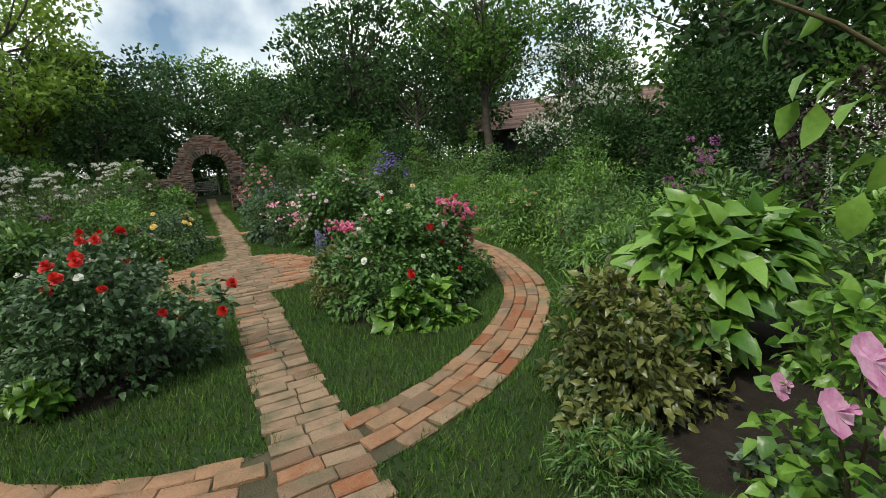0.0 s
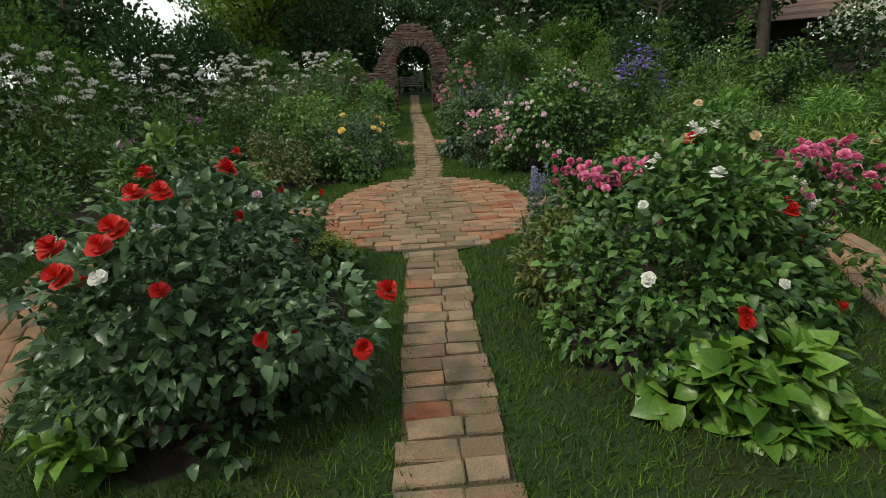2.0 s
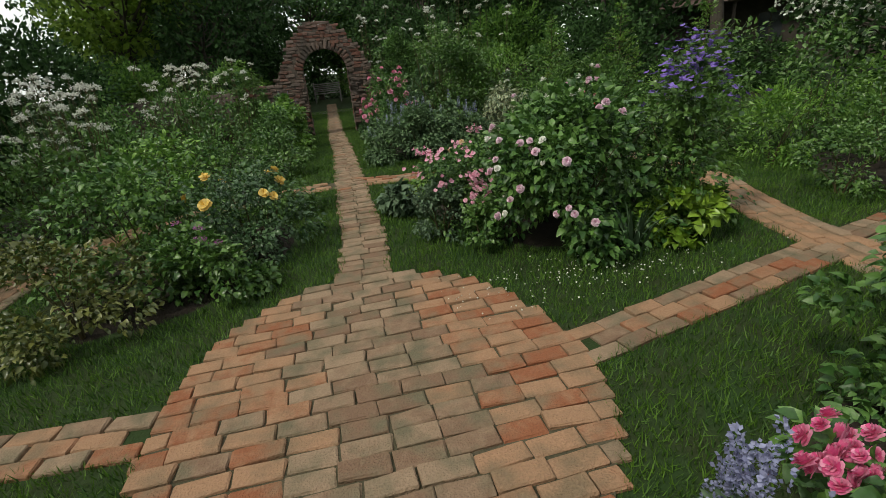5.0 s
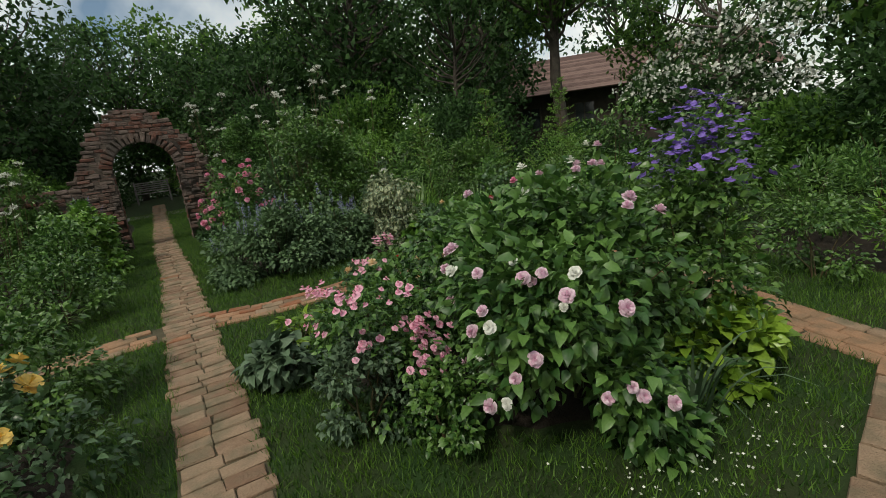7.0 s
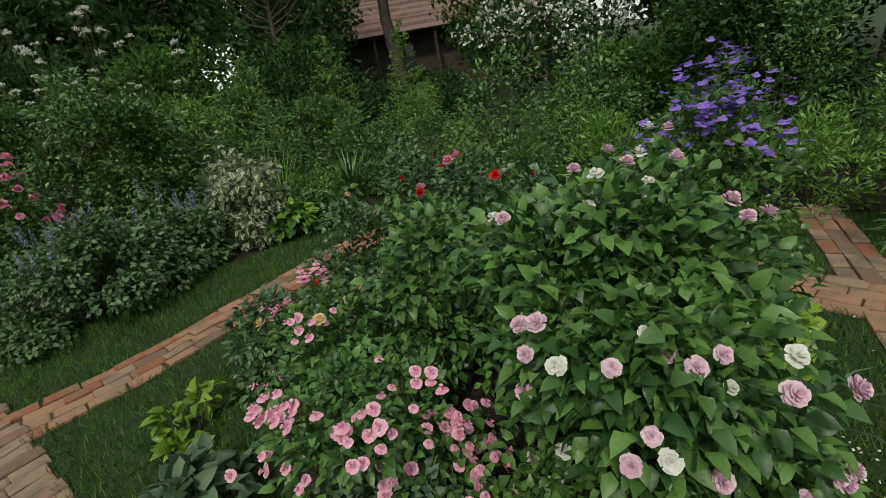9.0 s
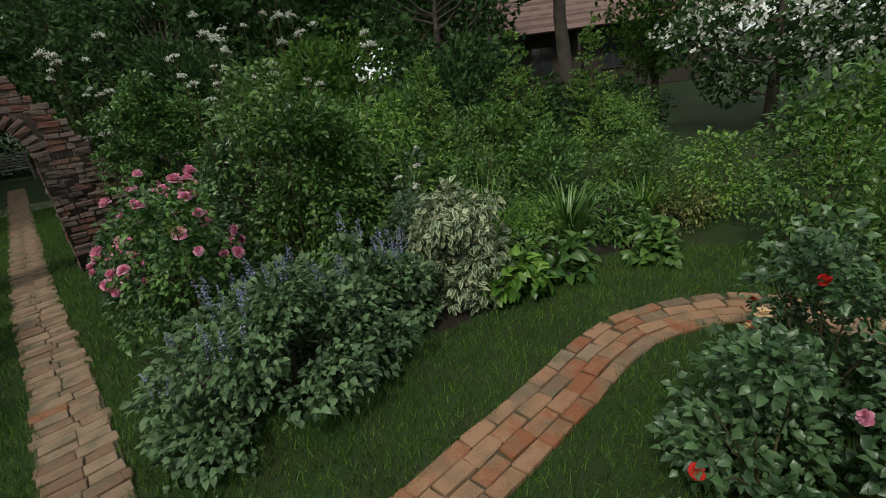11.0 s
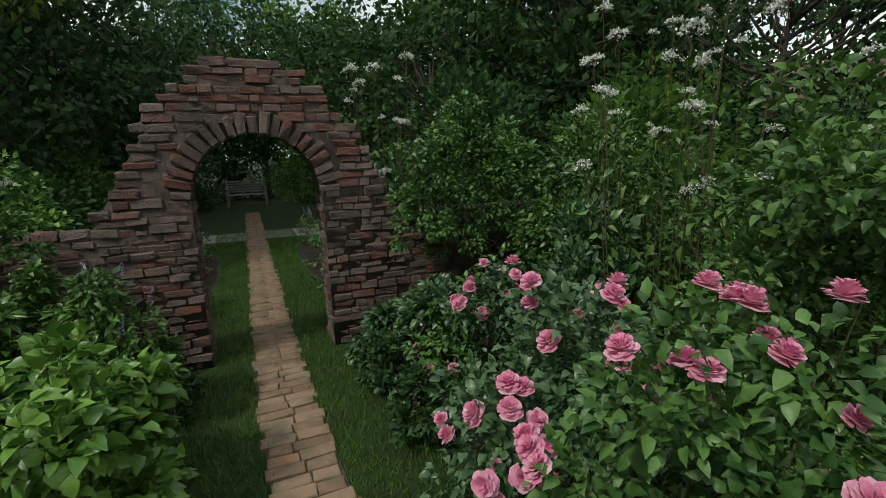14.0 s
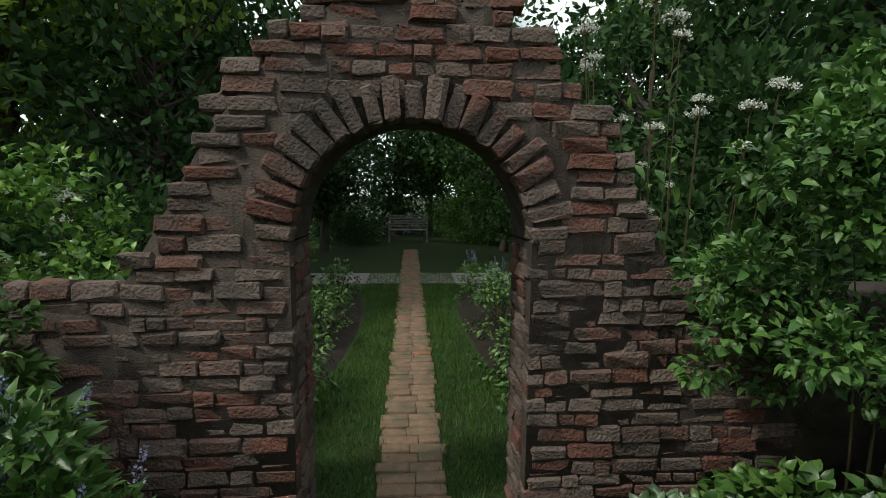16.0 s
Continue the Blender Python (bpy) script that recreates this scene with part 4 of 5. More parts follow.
for i, (x, y, rx, h, m, lf, lab) in enumerate((
        (3.15, 5.15, 0.4, 0.42, L_MID, (0.07, 0.03), "leafy low perennial behind the hostas"), (3.75, 5.35, 0.42, 0.5, L_BRIGHT, (0.05, 0.02), "bright green low perennial clump"),
        (4.5, 5.0, 0.42, 0.45, L_MID, (0.08, 0.03), "leafy low perennial clump"), (5.2, 4.6, 0.45, 0.5, L_BROWN, (0.05, 0.02), "bronze-tinted low perennial clump"),
        (2.75, 5.9, 0.4, 0.75, L_GREY, (0.06, 0.02), "grey-green upright perennial beside the shrub"), (3.9, 6.1, 0.5, 0.95, L_MID, (0.07, 0.03), "green mid-height perennial clump"),
        (5.9, 5.3, 0.6, 0.8, L_MID, (0.06, 0.025), "sprawling green border perennial"), (5.3, 6.2, 0.6, 0.9, L_ROSE2, (0.07, 0.035), "leafy green border shrub under the trees"),
        (5.6, 7.3, 0.8, 1.3, L_MID, (0.08, 0.04), "dense leafy border shrub"), (2.9, 7.4, 0.55, 1.6, L_ROSE2, (0.07, 0.035), "tall leafy shrub in the border"),
        (1.9, 8.05, 0.45, 1.3, L_ROSE, (0.07, 0.04), "leafy shrub behind the pink roses"), (7.2, 3.6, 0.7, 0.9, L_BRIGHT, (0.07, 0.02), "sprawling bright green border plant"),
        (3.7, 8.6, 0.7, 1.7, L_MID, (0.08, 0.04), "tall dense border shrub"), (4.9, 8.2, 0.8, 1.7, L_ROSE2, (0.08, 0.04), "tall dense border shrub"))):
    bush("border_plant", x, y, rx, rx * 0.9, h, int(1500 + 2200 * rx * h), lf, m, lab, "perennial", 700 + i, 34, far=i > 6)

for i, (x, y, rx, h, m) in enumerate(((4.7, 0.55, 0.5, 0.7, L_BRIGHT), (5.3, 1.5, 0.55, 0.9, L_MID), (4.55, 2.1, 0.5, 0.8, L_BRIGHT), (5.5, 0.1, 0.55, 0.8, L_MID), (6.1, 1.2, 0.6, 1.1, L_ROSE2), (4.6, 3.0, 0.45, 0.6, L_MID), (5.9, -0.2, 0.6, 1.0, L_BRIGHT), (4.8, -1.6, 0.6, 0.9, L_MID))):
    bush("border_plant", x, y, rx, rx * 0.9, h, int(1500 + 1600 * rx * h), (0.07, 0.02), m, "green narrow-leaved perennial in the east border", "perennial", 730 + i, 30, far=True)

for i, (x, y, rx, h, m, n) in enumerate(((2.85, -3.55, 0.42, 0.62, L_BRIGHT, 1700), (3.2, -2.85, 0.42, 0.7, L_MID, 1700), (3.55, -3.5, 0.5, 0.8, L_BRIGHT, 1700), (2.45, -4.05, 0.34, 0.6, L_MID, 1500), (3.9, -2.7, 0.5, 0.85, L_MID, 1700), (3.55, -1.3, 0.4, 0.65, L_BRIGHT, 1500))):
    bush("border_plant", x, y, rx, rx * 0.9, h, n, (0.08, 0.016), m, "feathery green perennial along the ring path", "perennial", 750 + i, 30)
for i, (x, y, h) in enumerate(((0.74, 8.0, 0.42), (0.7, 8.65, 0.4), (-0.72, 8.7, 0.5))):
    bush("border_plant", x, y, 0.22, 0.3, h, 700, (0.06, 0.028), L_DARK, "low dark green clump by the path edge", "perennial", 760 + i, 14)

bush("climber", 3.1, 9.25, 0.8, 0.4, 1.7, 5000, (0.06, 0.034), L_MID, "leafy green climber along the brick wall", "climber", 93, 50)
for x, y, rx, h, m, s in ((1.6, 9.0, 0.45, 0.62, L_ROSE2, 94), (2.2, 8.8, 0.5, 0.7, L_ROSE, 95), (0.88, 9.15, 0.3, 0.46, L_ROSE, 96), (1.3, 9.1, 0.35, 0.6, L_MID, 91)):
    bush("rose_foliage", x, y, rx, rx, h, 2600, (0.065, 0.042), m, "low leafy green rose growth under the wall", "rose bush", s, 30)
for x, y, h, s in ((0.92, 5.76, 1.06, 1), (3.62, 5.72, 1.0, 2)):
    allium(x, y, h, s)

q = bush("rose_bush", 1.08, 8.3, 0.34, 0.34, 0.72, 1800, (0.06, 0.04), L_ROSE2, "leafy rose bush with a few pale pink roses under the wall", "rose bush", 57, 26, group="pink roses by the arch")
blooms(*q, F_PINK, 7, "rose", (0.7, 1.0), np.array([-0.4, -0.9, 0.2]), 0.5)

# west of the north path
for x, y, h, s in ((-1.28, 8.72, 0.72, 4), (-1.16, 8.6, 0.62, 5), (-1.42, 8.8, 0.86, 6), (-1.05, 8.78, 0.58, 7), (-1.22, 8.9, 0.82, 8)):
    lily(x, y, h, s)
for x, y, rx, h, m, s in ((-1.3, 9.1, 0.42, 0.62, L_ROSE, 97), (-0.8, 9.05, 0.26, 0.5, L_MID, 98), (-1.75, 9.0, 0.45, 0.7, L_MID, 99)):
    bush("border_plant", x, y, rx, rx, h, 1900, (0.075, 0.04), m, "leafy dark green clump under the low wall", "perennial", s, 26)
bush("anemone", -1.6, 8.85, 0.42, 0.4, 1.0, 1800, (0.08, 0.05), L_MID, "green leafy clump in front of the low wall", "perennial", 80, 28)
bush("anemone", -0.9, 7.7, 0.48, 0.65, 0.98, 2600, (0.085, 0.06), L_BRIGHT, "fresh green leafy clump beside the path", "perennial", 81, 30)
bush("shrub", -0.98, 6.4, 0.52, 0.7, 0.9, 3000, (0.055, 0.036), L_ROSE2, "rounded green shrub at the path edge", "shrub", 82, 34)
bush("shrub", -0.92, 5.2, 0.5, 0.55, 0.72, 2600, (0.05, 0.032), L_MID, "low green shrub at the corner of the paths", "shrub", 83, 28)
q = bush("bellflower", -0.98, 8.95, 0.4, 0.36, 0.98, 1700, (0.07, 0.03), L_MID, "leafy clump with blue-violet bellflowers at the wall foot", "perennial", 84, 20)
spikes(*q, S_BLUE, 9)
bush("climber", -2.15, 10.45, 0.95, 0.5, 1.72, 6000, (0.06, 0.034), L_BRIGHT, "bright green shrub leaning over the low wall", "shrub", 85, 60, 0.2)
bush("climber", -1.72, 9.38, 0.5, 0.24, 1.42, 4200, (0.06, 0.034), L_MID, "leafy green shrub covering the low wall", "shrub", 92, 50)
for x, y, h, s in ((-1.9, 5.6, 1.25, 86), (-2.1, 6.9, 1.2, 87), (-2.6, 4.7, 1.15, 88), (-3.2, 5.9, 1.35, 89), (-2.9, 7.8, 1.4, 90)):
    bush("shrub", x, y, 0.6, 0.6, h, 2000, (0.06, 0.036), L_MID if s % 2 else L_ROSE2, "green border shrub behind the path edge", "shrub", s, 34, far=True)

# tall white umbels: cow parsley behind the borders
def umbel_clump(x, y, h, n, seed, spread=0.7):
    rng = np.random.default_rng(seed)
    e = thing("cow_parsley", x, y, 0, "tall cow parsley with flat white flower umbels", "wildflower", "cow parsley clumps")
    lines, P = [], []
    for i in range(n):
        a, rr = rng.uniform(0, 2 * np.pi), spread * math.sqrt(rng.random())
        hh = h * rng.uniform(0.55, 1.06)
        b = np.array([math.cos(a) * rr * 0.6, math.sin(a) * rr * 0.6, 0])
        t = np.array([math.cos(a) * rr, math.sin(a) * rr, hh])
        s = np.linspace(0, 1, 4)[:, None]
        co, fa = tubes([(b + (t - b) * s, 0.006 * (1 - 0.6 * s[:, 0]))], 4)
        part_mesh("stem", raw_mesh("stem", co, fa, M_STEM, True), e)
        sc = rng.uniform(0.5, 1.05)
        part_mesh("umbel", U_WHITE[rng.integers(3)], e, "", pose(*t, rng.uniform(-12, 12), rng.uniform(-12, 12), rng.uniform(0, 360)) @ Matrix.Diagonal((sc, sc, sc, 1)))
        for k in range(18):
            P.append(b + (t - b) * rng.uniform(0.1, 0.85) + rng.normal(size=3) * 0.1)
    P = np.array(P)
    co, tri, quad = leaves(P, rng.normal(size=P.shape) + np.array([0, 0, -0.1]), 0.09, 0.035, rng)
    part_mesh("foliage", raw_mesh("foliage", co, [tri, quad], L_MID), e)


for i, (x, y, h, n) in enumerate(((2.3, 7.7, 2.55, 22), (1.35, 10.2, 2.55, 18), (3.2, 7.7, 2.3, 14), (-2.2, 10.4, 1.75, 12), (-2.9, 3.9, 1.4, 34), (-3.6, 2.4, 1.45, 36), (-4.1, 0.8, 1.5, 34), (-2.2, 5.7, 1.6, 30), (-3.6, 4.8, 1.6, 30), (-1.8, 7.0, 1.6, 22), (-4.4, -0.8, 1.5, 26))):
    umbel_clump(x, y, h, n, 200 + i, 0.65)

# ---------------------------------------------------------------- borders outside the ring
# south-east, by the starting point
bush("bronze_shrub", 1.4, -5.0, 0.5, 0.42, 0.68, 3400, (0.055, 0.03), L_BROWN, "dense bronze-green shrub spilling to the grass", "shrub", 101, 34)
bush("sunflower_clump", 2.25, -4.85, 0.62, 0.5, 0.9, 1500, (0.15, 0.105), L_BRIGHT, "tall clump with large heart-shaped bright leaves", "perennial", 102, 30, 0.3, 0.5, top=-0.1)
blade_tuft("daylily", 1.95, -4.2, 110, 0.6, 0.016, L_BRIGHT, "arching strap-leaved daylily clump by the ring path", "daylily", 103, 0.5)
bush("yarrow", 0.98, -5.3, 0.3, 0.24, 0.24, 1300, (0.05, 0.008), L_MID, "low feathery green clump", "perennial", 104, 14)
bush("seedling", 1.32, -5.62, 0.1, 0.1, 0.2, 60, (0.06, 0.04), L_GREY, "small grey-green seedling in bare soil", "perennial", 105, 6)
bush("phlox_clump", 2.7, -5.5, 0.6, 0.5, 0.95, 2000, (0.09, 0.025), L_BRIGHT, "tall narrow-leaved green perennial", "perennial", 106, 36)
bush("phlox_clump", 3.3, -4.3, 0.7, 0.6, 0.95, 2000, (0.09, 0.025), L_MID, "tall narrow-leaved green perennial", "perennial", 107, 36)
q = bush("bergamot", 4.6, -3.1, 0.7, 0.6, 1.12, 1700, (0.07, 0.025), L_MID, "tall perennial with magenta flower heads", "perennial", 108, 34)
spikes(*q, S_MAG, 22, "flower_head")
bush("shrub", 3.55, -2.0, 0.55, 0.6, 0.9, 1700, (0.06, 0.02), L_BRIGHT, "feathery bright green perennial beside the ring", "perennial", 109, 34)
q = bush("foxglove", 4.7, -4.75, 0.6, 0.5, 1.15, 1400, (0.08, 0.035), L_MID, "foxgloves with tall white flower spires", "foxglove", 110, 26)
spikes(*q, S_WHITE, 22, tilt=6, zmin=0.4, scale=(0.9, 1.3))
q = bush("mallow_bush", 1.12, -6.0, 0.26, 0.3, 0.95, 900, (0.06, 0.042), L_BRIGHT, "leafy mallow with large pink flowers by the start", "mallow", 111, 30, 0.2, size=0.4)
for x, y, z, s in ((0.886, -6.052, 0.784, 1.25), (0.858, -6.009, 0.661, 1.0), (1.0, -5.83, 0.6, 0.7), (0.9, -6.1, 0.62, 0.8)):
    part_mesh("mallow_flower", F_MALLOW, q[0], "", pose(x - 1.12, y + 6.0, z, 50, -35, 20) @ Matrix.Diagonal((s, s, s, 1)))


def overhanging_spray(x, y):
    """A tall bare-stemmed shrub whose top bends over with a few large leaves."""
    rng = np.random.default_rng(19)
    e = thing("overhanging_shrub", x, y, 0, "tall shrub bending over with large bright leaves", "shrub")
    base = np.array([x, y, 0])
    spray = [np.array(p) - base for p in ((1.15, -6.35, 0.9), (0.98, -6.2, 1.25), (0.8, -6.07, 1.36), (0.734, -6.009, 1.43), (0.66, -5.93, 1.49))]
    co, fa = tubes([([np.zeros(3), (spray[0]) * np.array([0.6, 0.6, 0.5]), *spray], [0.014, 0.012, 0.009, 0.007, 0.005, 0.004, 0.003])], 6)
    part_mesh("stem", raw_mesh("stem", co, fa, M_STEM, True), e)
    for p, d, l in (((0.70, -6.0, 1.36), (-0.6, 0.2, -0.5), 0.10), ((0.75, -6.03, 1.34), (-0.5, 0.5, -0.4), 0.09), ((0.69, -6.01, 1.30), (0.1, 0.2, -1), 0.11), ((0.71, -5.97, 1.31), (0.0, 0.5, -1), 0.10), ((0.66, -5.96, 1.45), (-0.2, 0.3, -0.8), 0.10), ((0.715, -5.99, 1.46), (0.3, 0.4, -0.5), 0.08),
                    ((0.73, -6.07, 1.30), (-0.7, 0.2, -0.3), 0.12), ((0.70, -6.10, 1.20), (-0.6, 0.3, -0.2), 0.11), ((0.68, -6.09, 1.15), (-0.1, 0.2, -1), 0.12), ((0.76, -6.1, 1.22), (-0.2, 0.3, -1), 0.12), ((0.66, -5.93, 1.49), (-0.5, 0.7, -0.1), 0.09)):
        co, tri, quad = leaves(np.array([p]) - base, np.array([d], float), l * 0.72, l * 0.42, rng, 0.2)
        part_mesh("leaf", raw_mesh("leaf", co, [tri, quad], L_BRIGHT, True), e)


overhanging_spray(1.3, -6.5)
bush("purple_shrub", 6.9, -3.6, 0.9, 0.9, 1.9, 2400, (0.08, 0.05), L_PURPLE, "tall dark purple-leaved shrub beyond the border", "shrub", 112, 40)
# east
q = bush("mint", 4.15, 1.0, 0.5, 0.4, 0.6, 1500, (0.04, 0.026), L_MID, "green leafy clump where the paths cross", "perennial", 121, 20)
bush("bamboo_clump", 3.95, -0.2, 0.5, 0.42, 0.95, 2600, (0.10, 0.016), L_BRIGHT, "bright green fine-leaved perennial clump", "perennial", 122, 40)
q = bush("rose_bush", 3.7, -1.15, 0.5, 0.45, 0.7, 1900, (0.05, 0.034), L_ROSE2, "green rose bush with peach roses by the east path", "rose bush", 123, 26, group=G1)
blooms(*q, F_CREAM, 7, "rose", (0.8, 1.1), None, 0.6)
bush("shrub", 5.2, -0.9, 0.8, 0.8, 1.2, 2000, (0.07, 0.03), L_BRIGHT, "bright green border shrub", "shrub", 124, 34)
for x, y, h, s in ((5.6, 2.6, 1.4, 125), (4.9, 3.4, 1.6, 126), (6.8, 0.8, 1.6, 127)):
    bush("shrub", x, y, 0.65, 0.65, h, 2000, (0.07, 0.035), L_MID, "dense green border shrub", "shrub", s, 36)


def young_spruce(x, y, h, seed):
    rng = np.random.default_rng(seed)
    e = thing("young_spruce", x, y, 0, "young bright green conifer with tiered branches", "conifer", "young conifers")
    s = np.linspace(0, 1, 5)
    lines = [(np.stack([s * 0, s * 0, s * h], 1), 0.03 * (1.05 - s))]
    P, D = [], []
    for i in range(110):
        f = rng.uniform(0.08, 0.97)
        a = rng.uniform(0, 2 * np.pi)
        L = 0.32 * h * (1 - f) + 0.05
        d = np.array([math.cos(a), math.sin(a), 0.25])
        b = np.array([0, 0, f * h])
        lines.append((np.array([b, b + d * L * 0.5, b + d * L]), [0.006, 0.004, 0.002]))
        n = int(20 * L / 0.3) + 6
        u = rng.random(n)
        P.append(b + d * L * u[:, None])
        D.append(np.tile(d, (n, 1)) * 0.7 + rng.normal(size=(n, 3)) * 0.5)
    co, fa = tubes(lines, 4)
    part_mesh("trunk", raw_mesh("trunk", co, fa, M_STEM, True), e)
    P, D = np.concatenate(P), np.concatenate(D)
    co, fa = far_leaves(P, D, 0.06, 0.02, rng)
    part_mesh("crown", raw_mesh("crown", co, fa, L_BRIGHT), e)


young_spruce(5.9, 7.2, 2.2, 1)
young_spruce(7.9, 7.2, 2.3, 2)
young_spruce(4.6, 7.6, 2.0, 3)
# west
blade_tuft("hosta", -2.75, -2.6, 60, 0.34, 0.06, L_LIME, "yellow-edged hosta beside the ring path", "hosta", 131, 0.3, 0.9)
blade_tuft("daylily", -2.9, -3.3, 80, 0.5, 0.014, L_MID, "arching strap-leaved clump beside the ring path", "daylily", 132, 0.4)
for x, y, h, m, s in ((-3.5, -1.8, 0.9, L_MID, 133), (-3.6, -0.6, 0.85, L_ROSE2, 134), (-3.45, 0.7, 0.9, L_MID, 135), (-3.3, 1.9, 1.0, L_ROSE2, 136), (-2.9, 3.2, 1.0, L_MID, 137), (-4.6, -2.6, 1.3, L_ROSE2, 138), (-4.8, 2.4, 1.5, L_MID, 139), (-1.6, 4.75, 0.9, L_ROSE2, 140)):
    bush("shrub", x, y, 0.62, 0.62, h, 2000, (0.06, 0.032), m, "green border shrub outside the ring path", "shrub", s, 34, far=True)
# beyond the arch
for x, y, h, s in ((0.95, 11.3, 0.6, 141), (1.05, 13.0, 0.7, 142), (1.1, 14.8, 0.6, 143), (-1.0, 11.2, 0.65, 144), (-1.05, 12.8, 0.6, 145), (-1.1, 14.6, 0.6, 146)):
    q = bush("bellflower", x, y, 0.42, 0.7, h, 1100, (0.06, 0.03), L_MID, "leafy border clump beyond the arch", "perennial", s, 24)
    if x > 0:
        spikes(*q, S_BLUE, 8)

# ---------------------------------------------------------------- hedge of dark undergrowth and the trees
HEDGE = [(-6.5, -4, 2.4), (-6.6, -1.5, 2.6), (-6.6, 1, 2.6), (-6.2, 3.5, 2.6), (-5.6, 6, 2.4), (-5.2, 8.5, 2.6), (-4.6, 11.2, 1.9), (-2.9, 12.4, 1.7), (2.9, 11.2, 2.6), (4.6, 10.2, 2.6), (6.2, 8.6, 2.2), (10.2, 8.6, 1.2), (8.8, 2.8, 1.4), (8.4, 1.4, 2.4), (8.2, -1.0, 2.6), (8.0, -3.8, 2.6), (6.6, -6.2, 2.4), (3.8, -8.2, 2.2), (0.5, -9.2, 2.0), (-3, -8.2, 2.0), (-5.4, -6.4, 2.2),
         (-3.2, 15.2, 2.0), (3.2, 15.2, 2.0), (-2.4, 23.2, 2.4), (2.3, 23.2, 2.4), (0, 26.0, 4.2), (-2.0, 25.4, 4.2), (1.9, 25.6, 4.2), (12.6, 2.2, 2.4), (-5, 14, 2.4), (5.4, 14, 2.4)]
for i, (x, y, h) in enumerate(HEDGE):
    bush("hedge_shrub", x, y, 1.6, 1.5, h, 9000, (0.105, 0.064), L_DARK if i % 3 else L_TREE, "large dark woodland shrub at the garden's edge", "shrub", 300 + i, 60, group="woodland undergrowth", far=True, stems=3)

DARK = [tree("tree", -0.4, 26, 7.4, 2.7, 0.12, 4600, 0.26, L_DARK, M_BARK, "dark leafy woodland tree", 400, 0.16, 60)[0], tree("tree", 6.0, 13.8, 8.2, 3.0, 0.2, 4800, 0.26, L_DARK, M_BARK, "dark leafy woodland tree", 401, 0.17, 60)[0]]
LEAFY = [tree("tree", 2.6, 25, 7.2, 2.6, 0.2, 5200, 0.24, L_TREE, M_BARK, "leafy green garden tree", 402, 0.14, 60)[0], tree("tree", 14.5, 3.0, 9.2, 3.1, 0.2, 5600, 0.26, L_TREE, M_BARK, "tall leafy green garden tree", 403, 0.17, 60)[0]]
SUNNY = [tree("tree", -5.6, 14.6, 8.6, 3.0, 0.3, 8000, 0.24, L_SUNNY, M_BARK, "pale green tree with sunlight put into its leaf colour", 404, 0.17, 46)[0]]
COPIES = [(DARK, (-3.4, 14.6, 0.62), (-5.8, 18.0, 0.75), (3.4, 14.2, 0.55), (-3.2, 19.6, 0.62), (3.2, 18.8, 0.62), (-9.5, 23.5, 0.85), (-6.4, 24.5, 0.75), (-3.4, 25, 0.72), (5.4, 24, 0.85), (-9.6, 10.5, 0.95), (-9.6, 0.5, 1), (11.2, -0.4, 0.95), (9.6, -8.0, 1), (-1, -13, 1), (3.9, 18.5, 0.75), (16.5, 4, 1), (8.6, 19, 0.9), (-2.4, 20.8, 0.7), (2.6, 20.6, 0.7), (7.4, 10.4, 0.62), (-3.2, 17.6, 0.85), (5.9, 13.2, 0.7), (20, 24, 1.3), (25, 19, 1.3), (12.5, 15.5, 1.0)),
          (LEAFY, (8.6, 22.5, 1), (-10.5, 5, 0.95), (-9.4, -4.5, 1), (6.6, 16.5, 0.9), (10.4, -4.6, 1), (4.5, -12, 1), (-6.5, -10.5, 1), (15, 21, 1.1), (-13, -1, 1), (13.5, -1.8, 1), (12.5, 25, 1), (0.8, 29, 0.95), (15.2, 9.4, 0.75)),
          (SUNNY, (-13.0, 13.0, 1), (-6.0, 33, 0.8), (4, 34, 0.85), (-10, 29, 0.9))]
rng = np.random.default_rng(31)
for protos, *spots in COPIES:
    for i, (x, y, s) in enumerate(spots):
        copy_thing(protos[i % len(protos)], pose(x, y, 0, 0, 0, rng.uniform(0, 360)) @ Matrix.Diagonal((s, s, s, 1)))
def blossom(e, c, r, rng):
    n = 1500
    p, d = bunch_points(c, r * 1.05, n, rng)
    ok = d[:, 2] > -0.1
    co, fa = far_leaves(np.repeat(p[ok], 4, 0) + rng.normal(size=(ok.sum() * 4, 3)) * 0.02, rng.normal(size=(ok.sum() * 4, 3)) + np.array([0, 0, 0.5]), 0.085, 0.06, rng)
    part_mesh("blossom", raw_mesh("blossom", co, fa, P_SNOW), e, "clusters of white flowers")


tree("tree", 9.6, 9.0, 9.0, 3.2, 0.45, 7000, 0.22, L_TREE, M_BARK, "tall tree with a bare dark trunk before the house", 406, 0.17, 46)
q = tree("dogwood_tree", 10.6, 5.2, 4.3, 2.2, 0.12, 5200, 0.14, L_DARK, M_BARK, "dogwood tree covered in white flowers", 450, 0.1, 34)
blossom(*q)

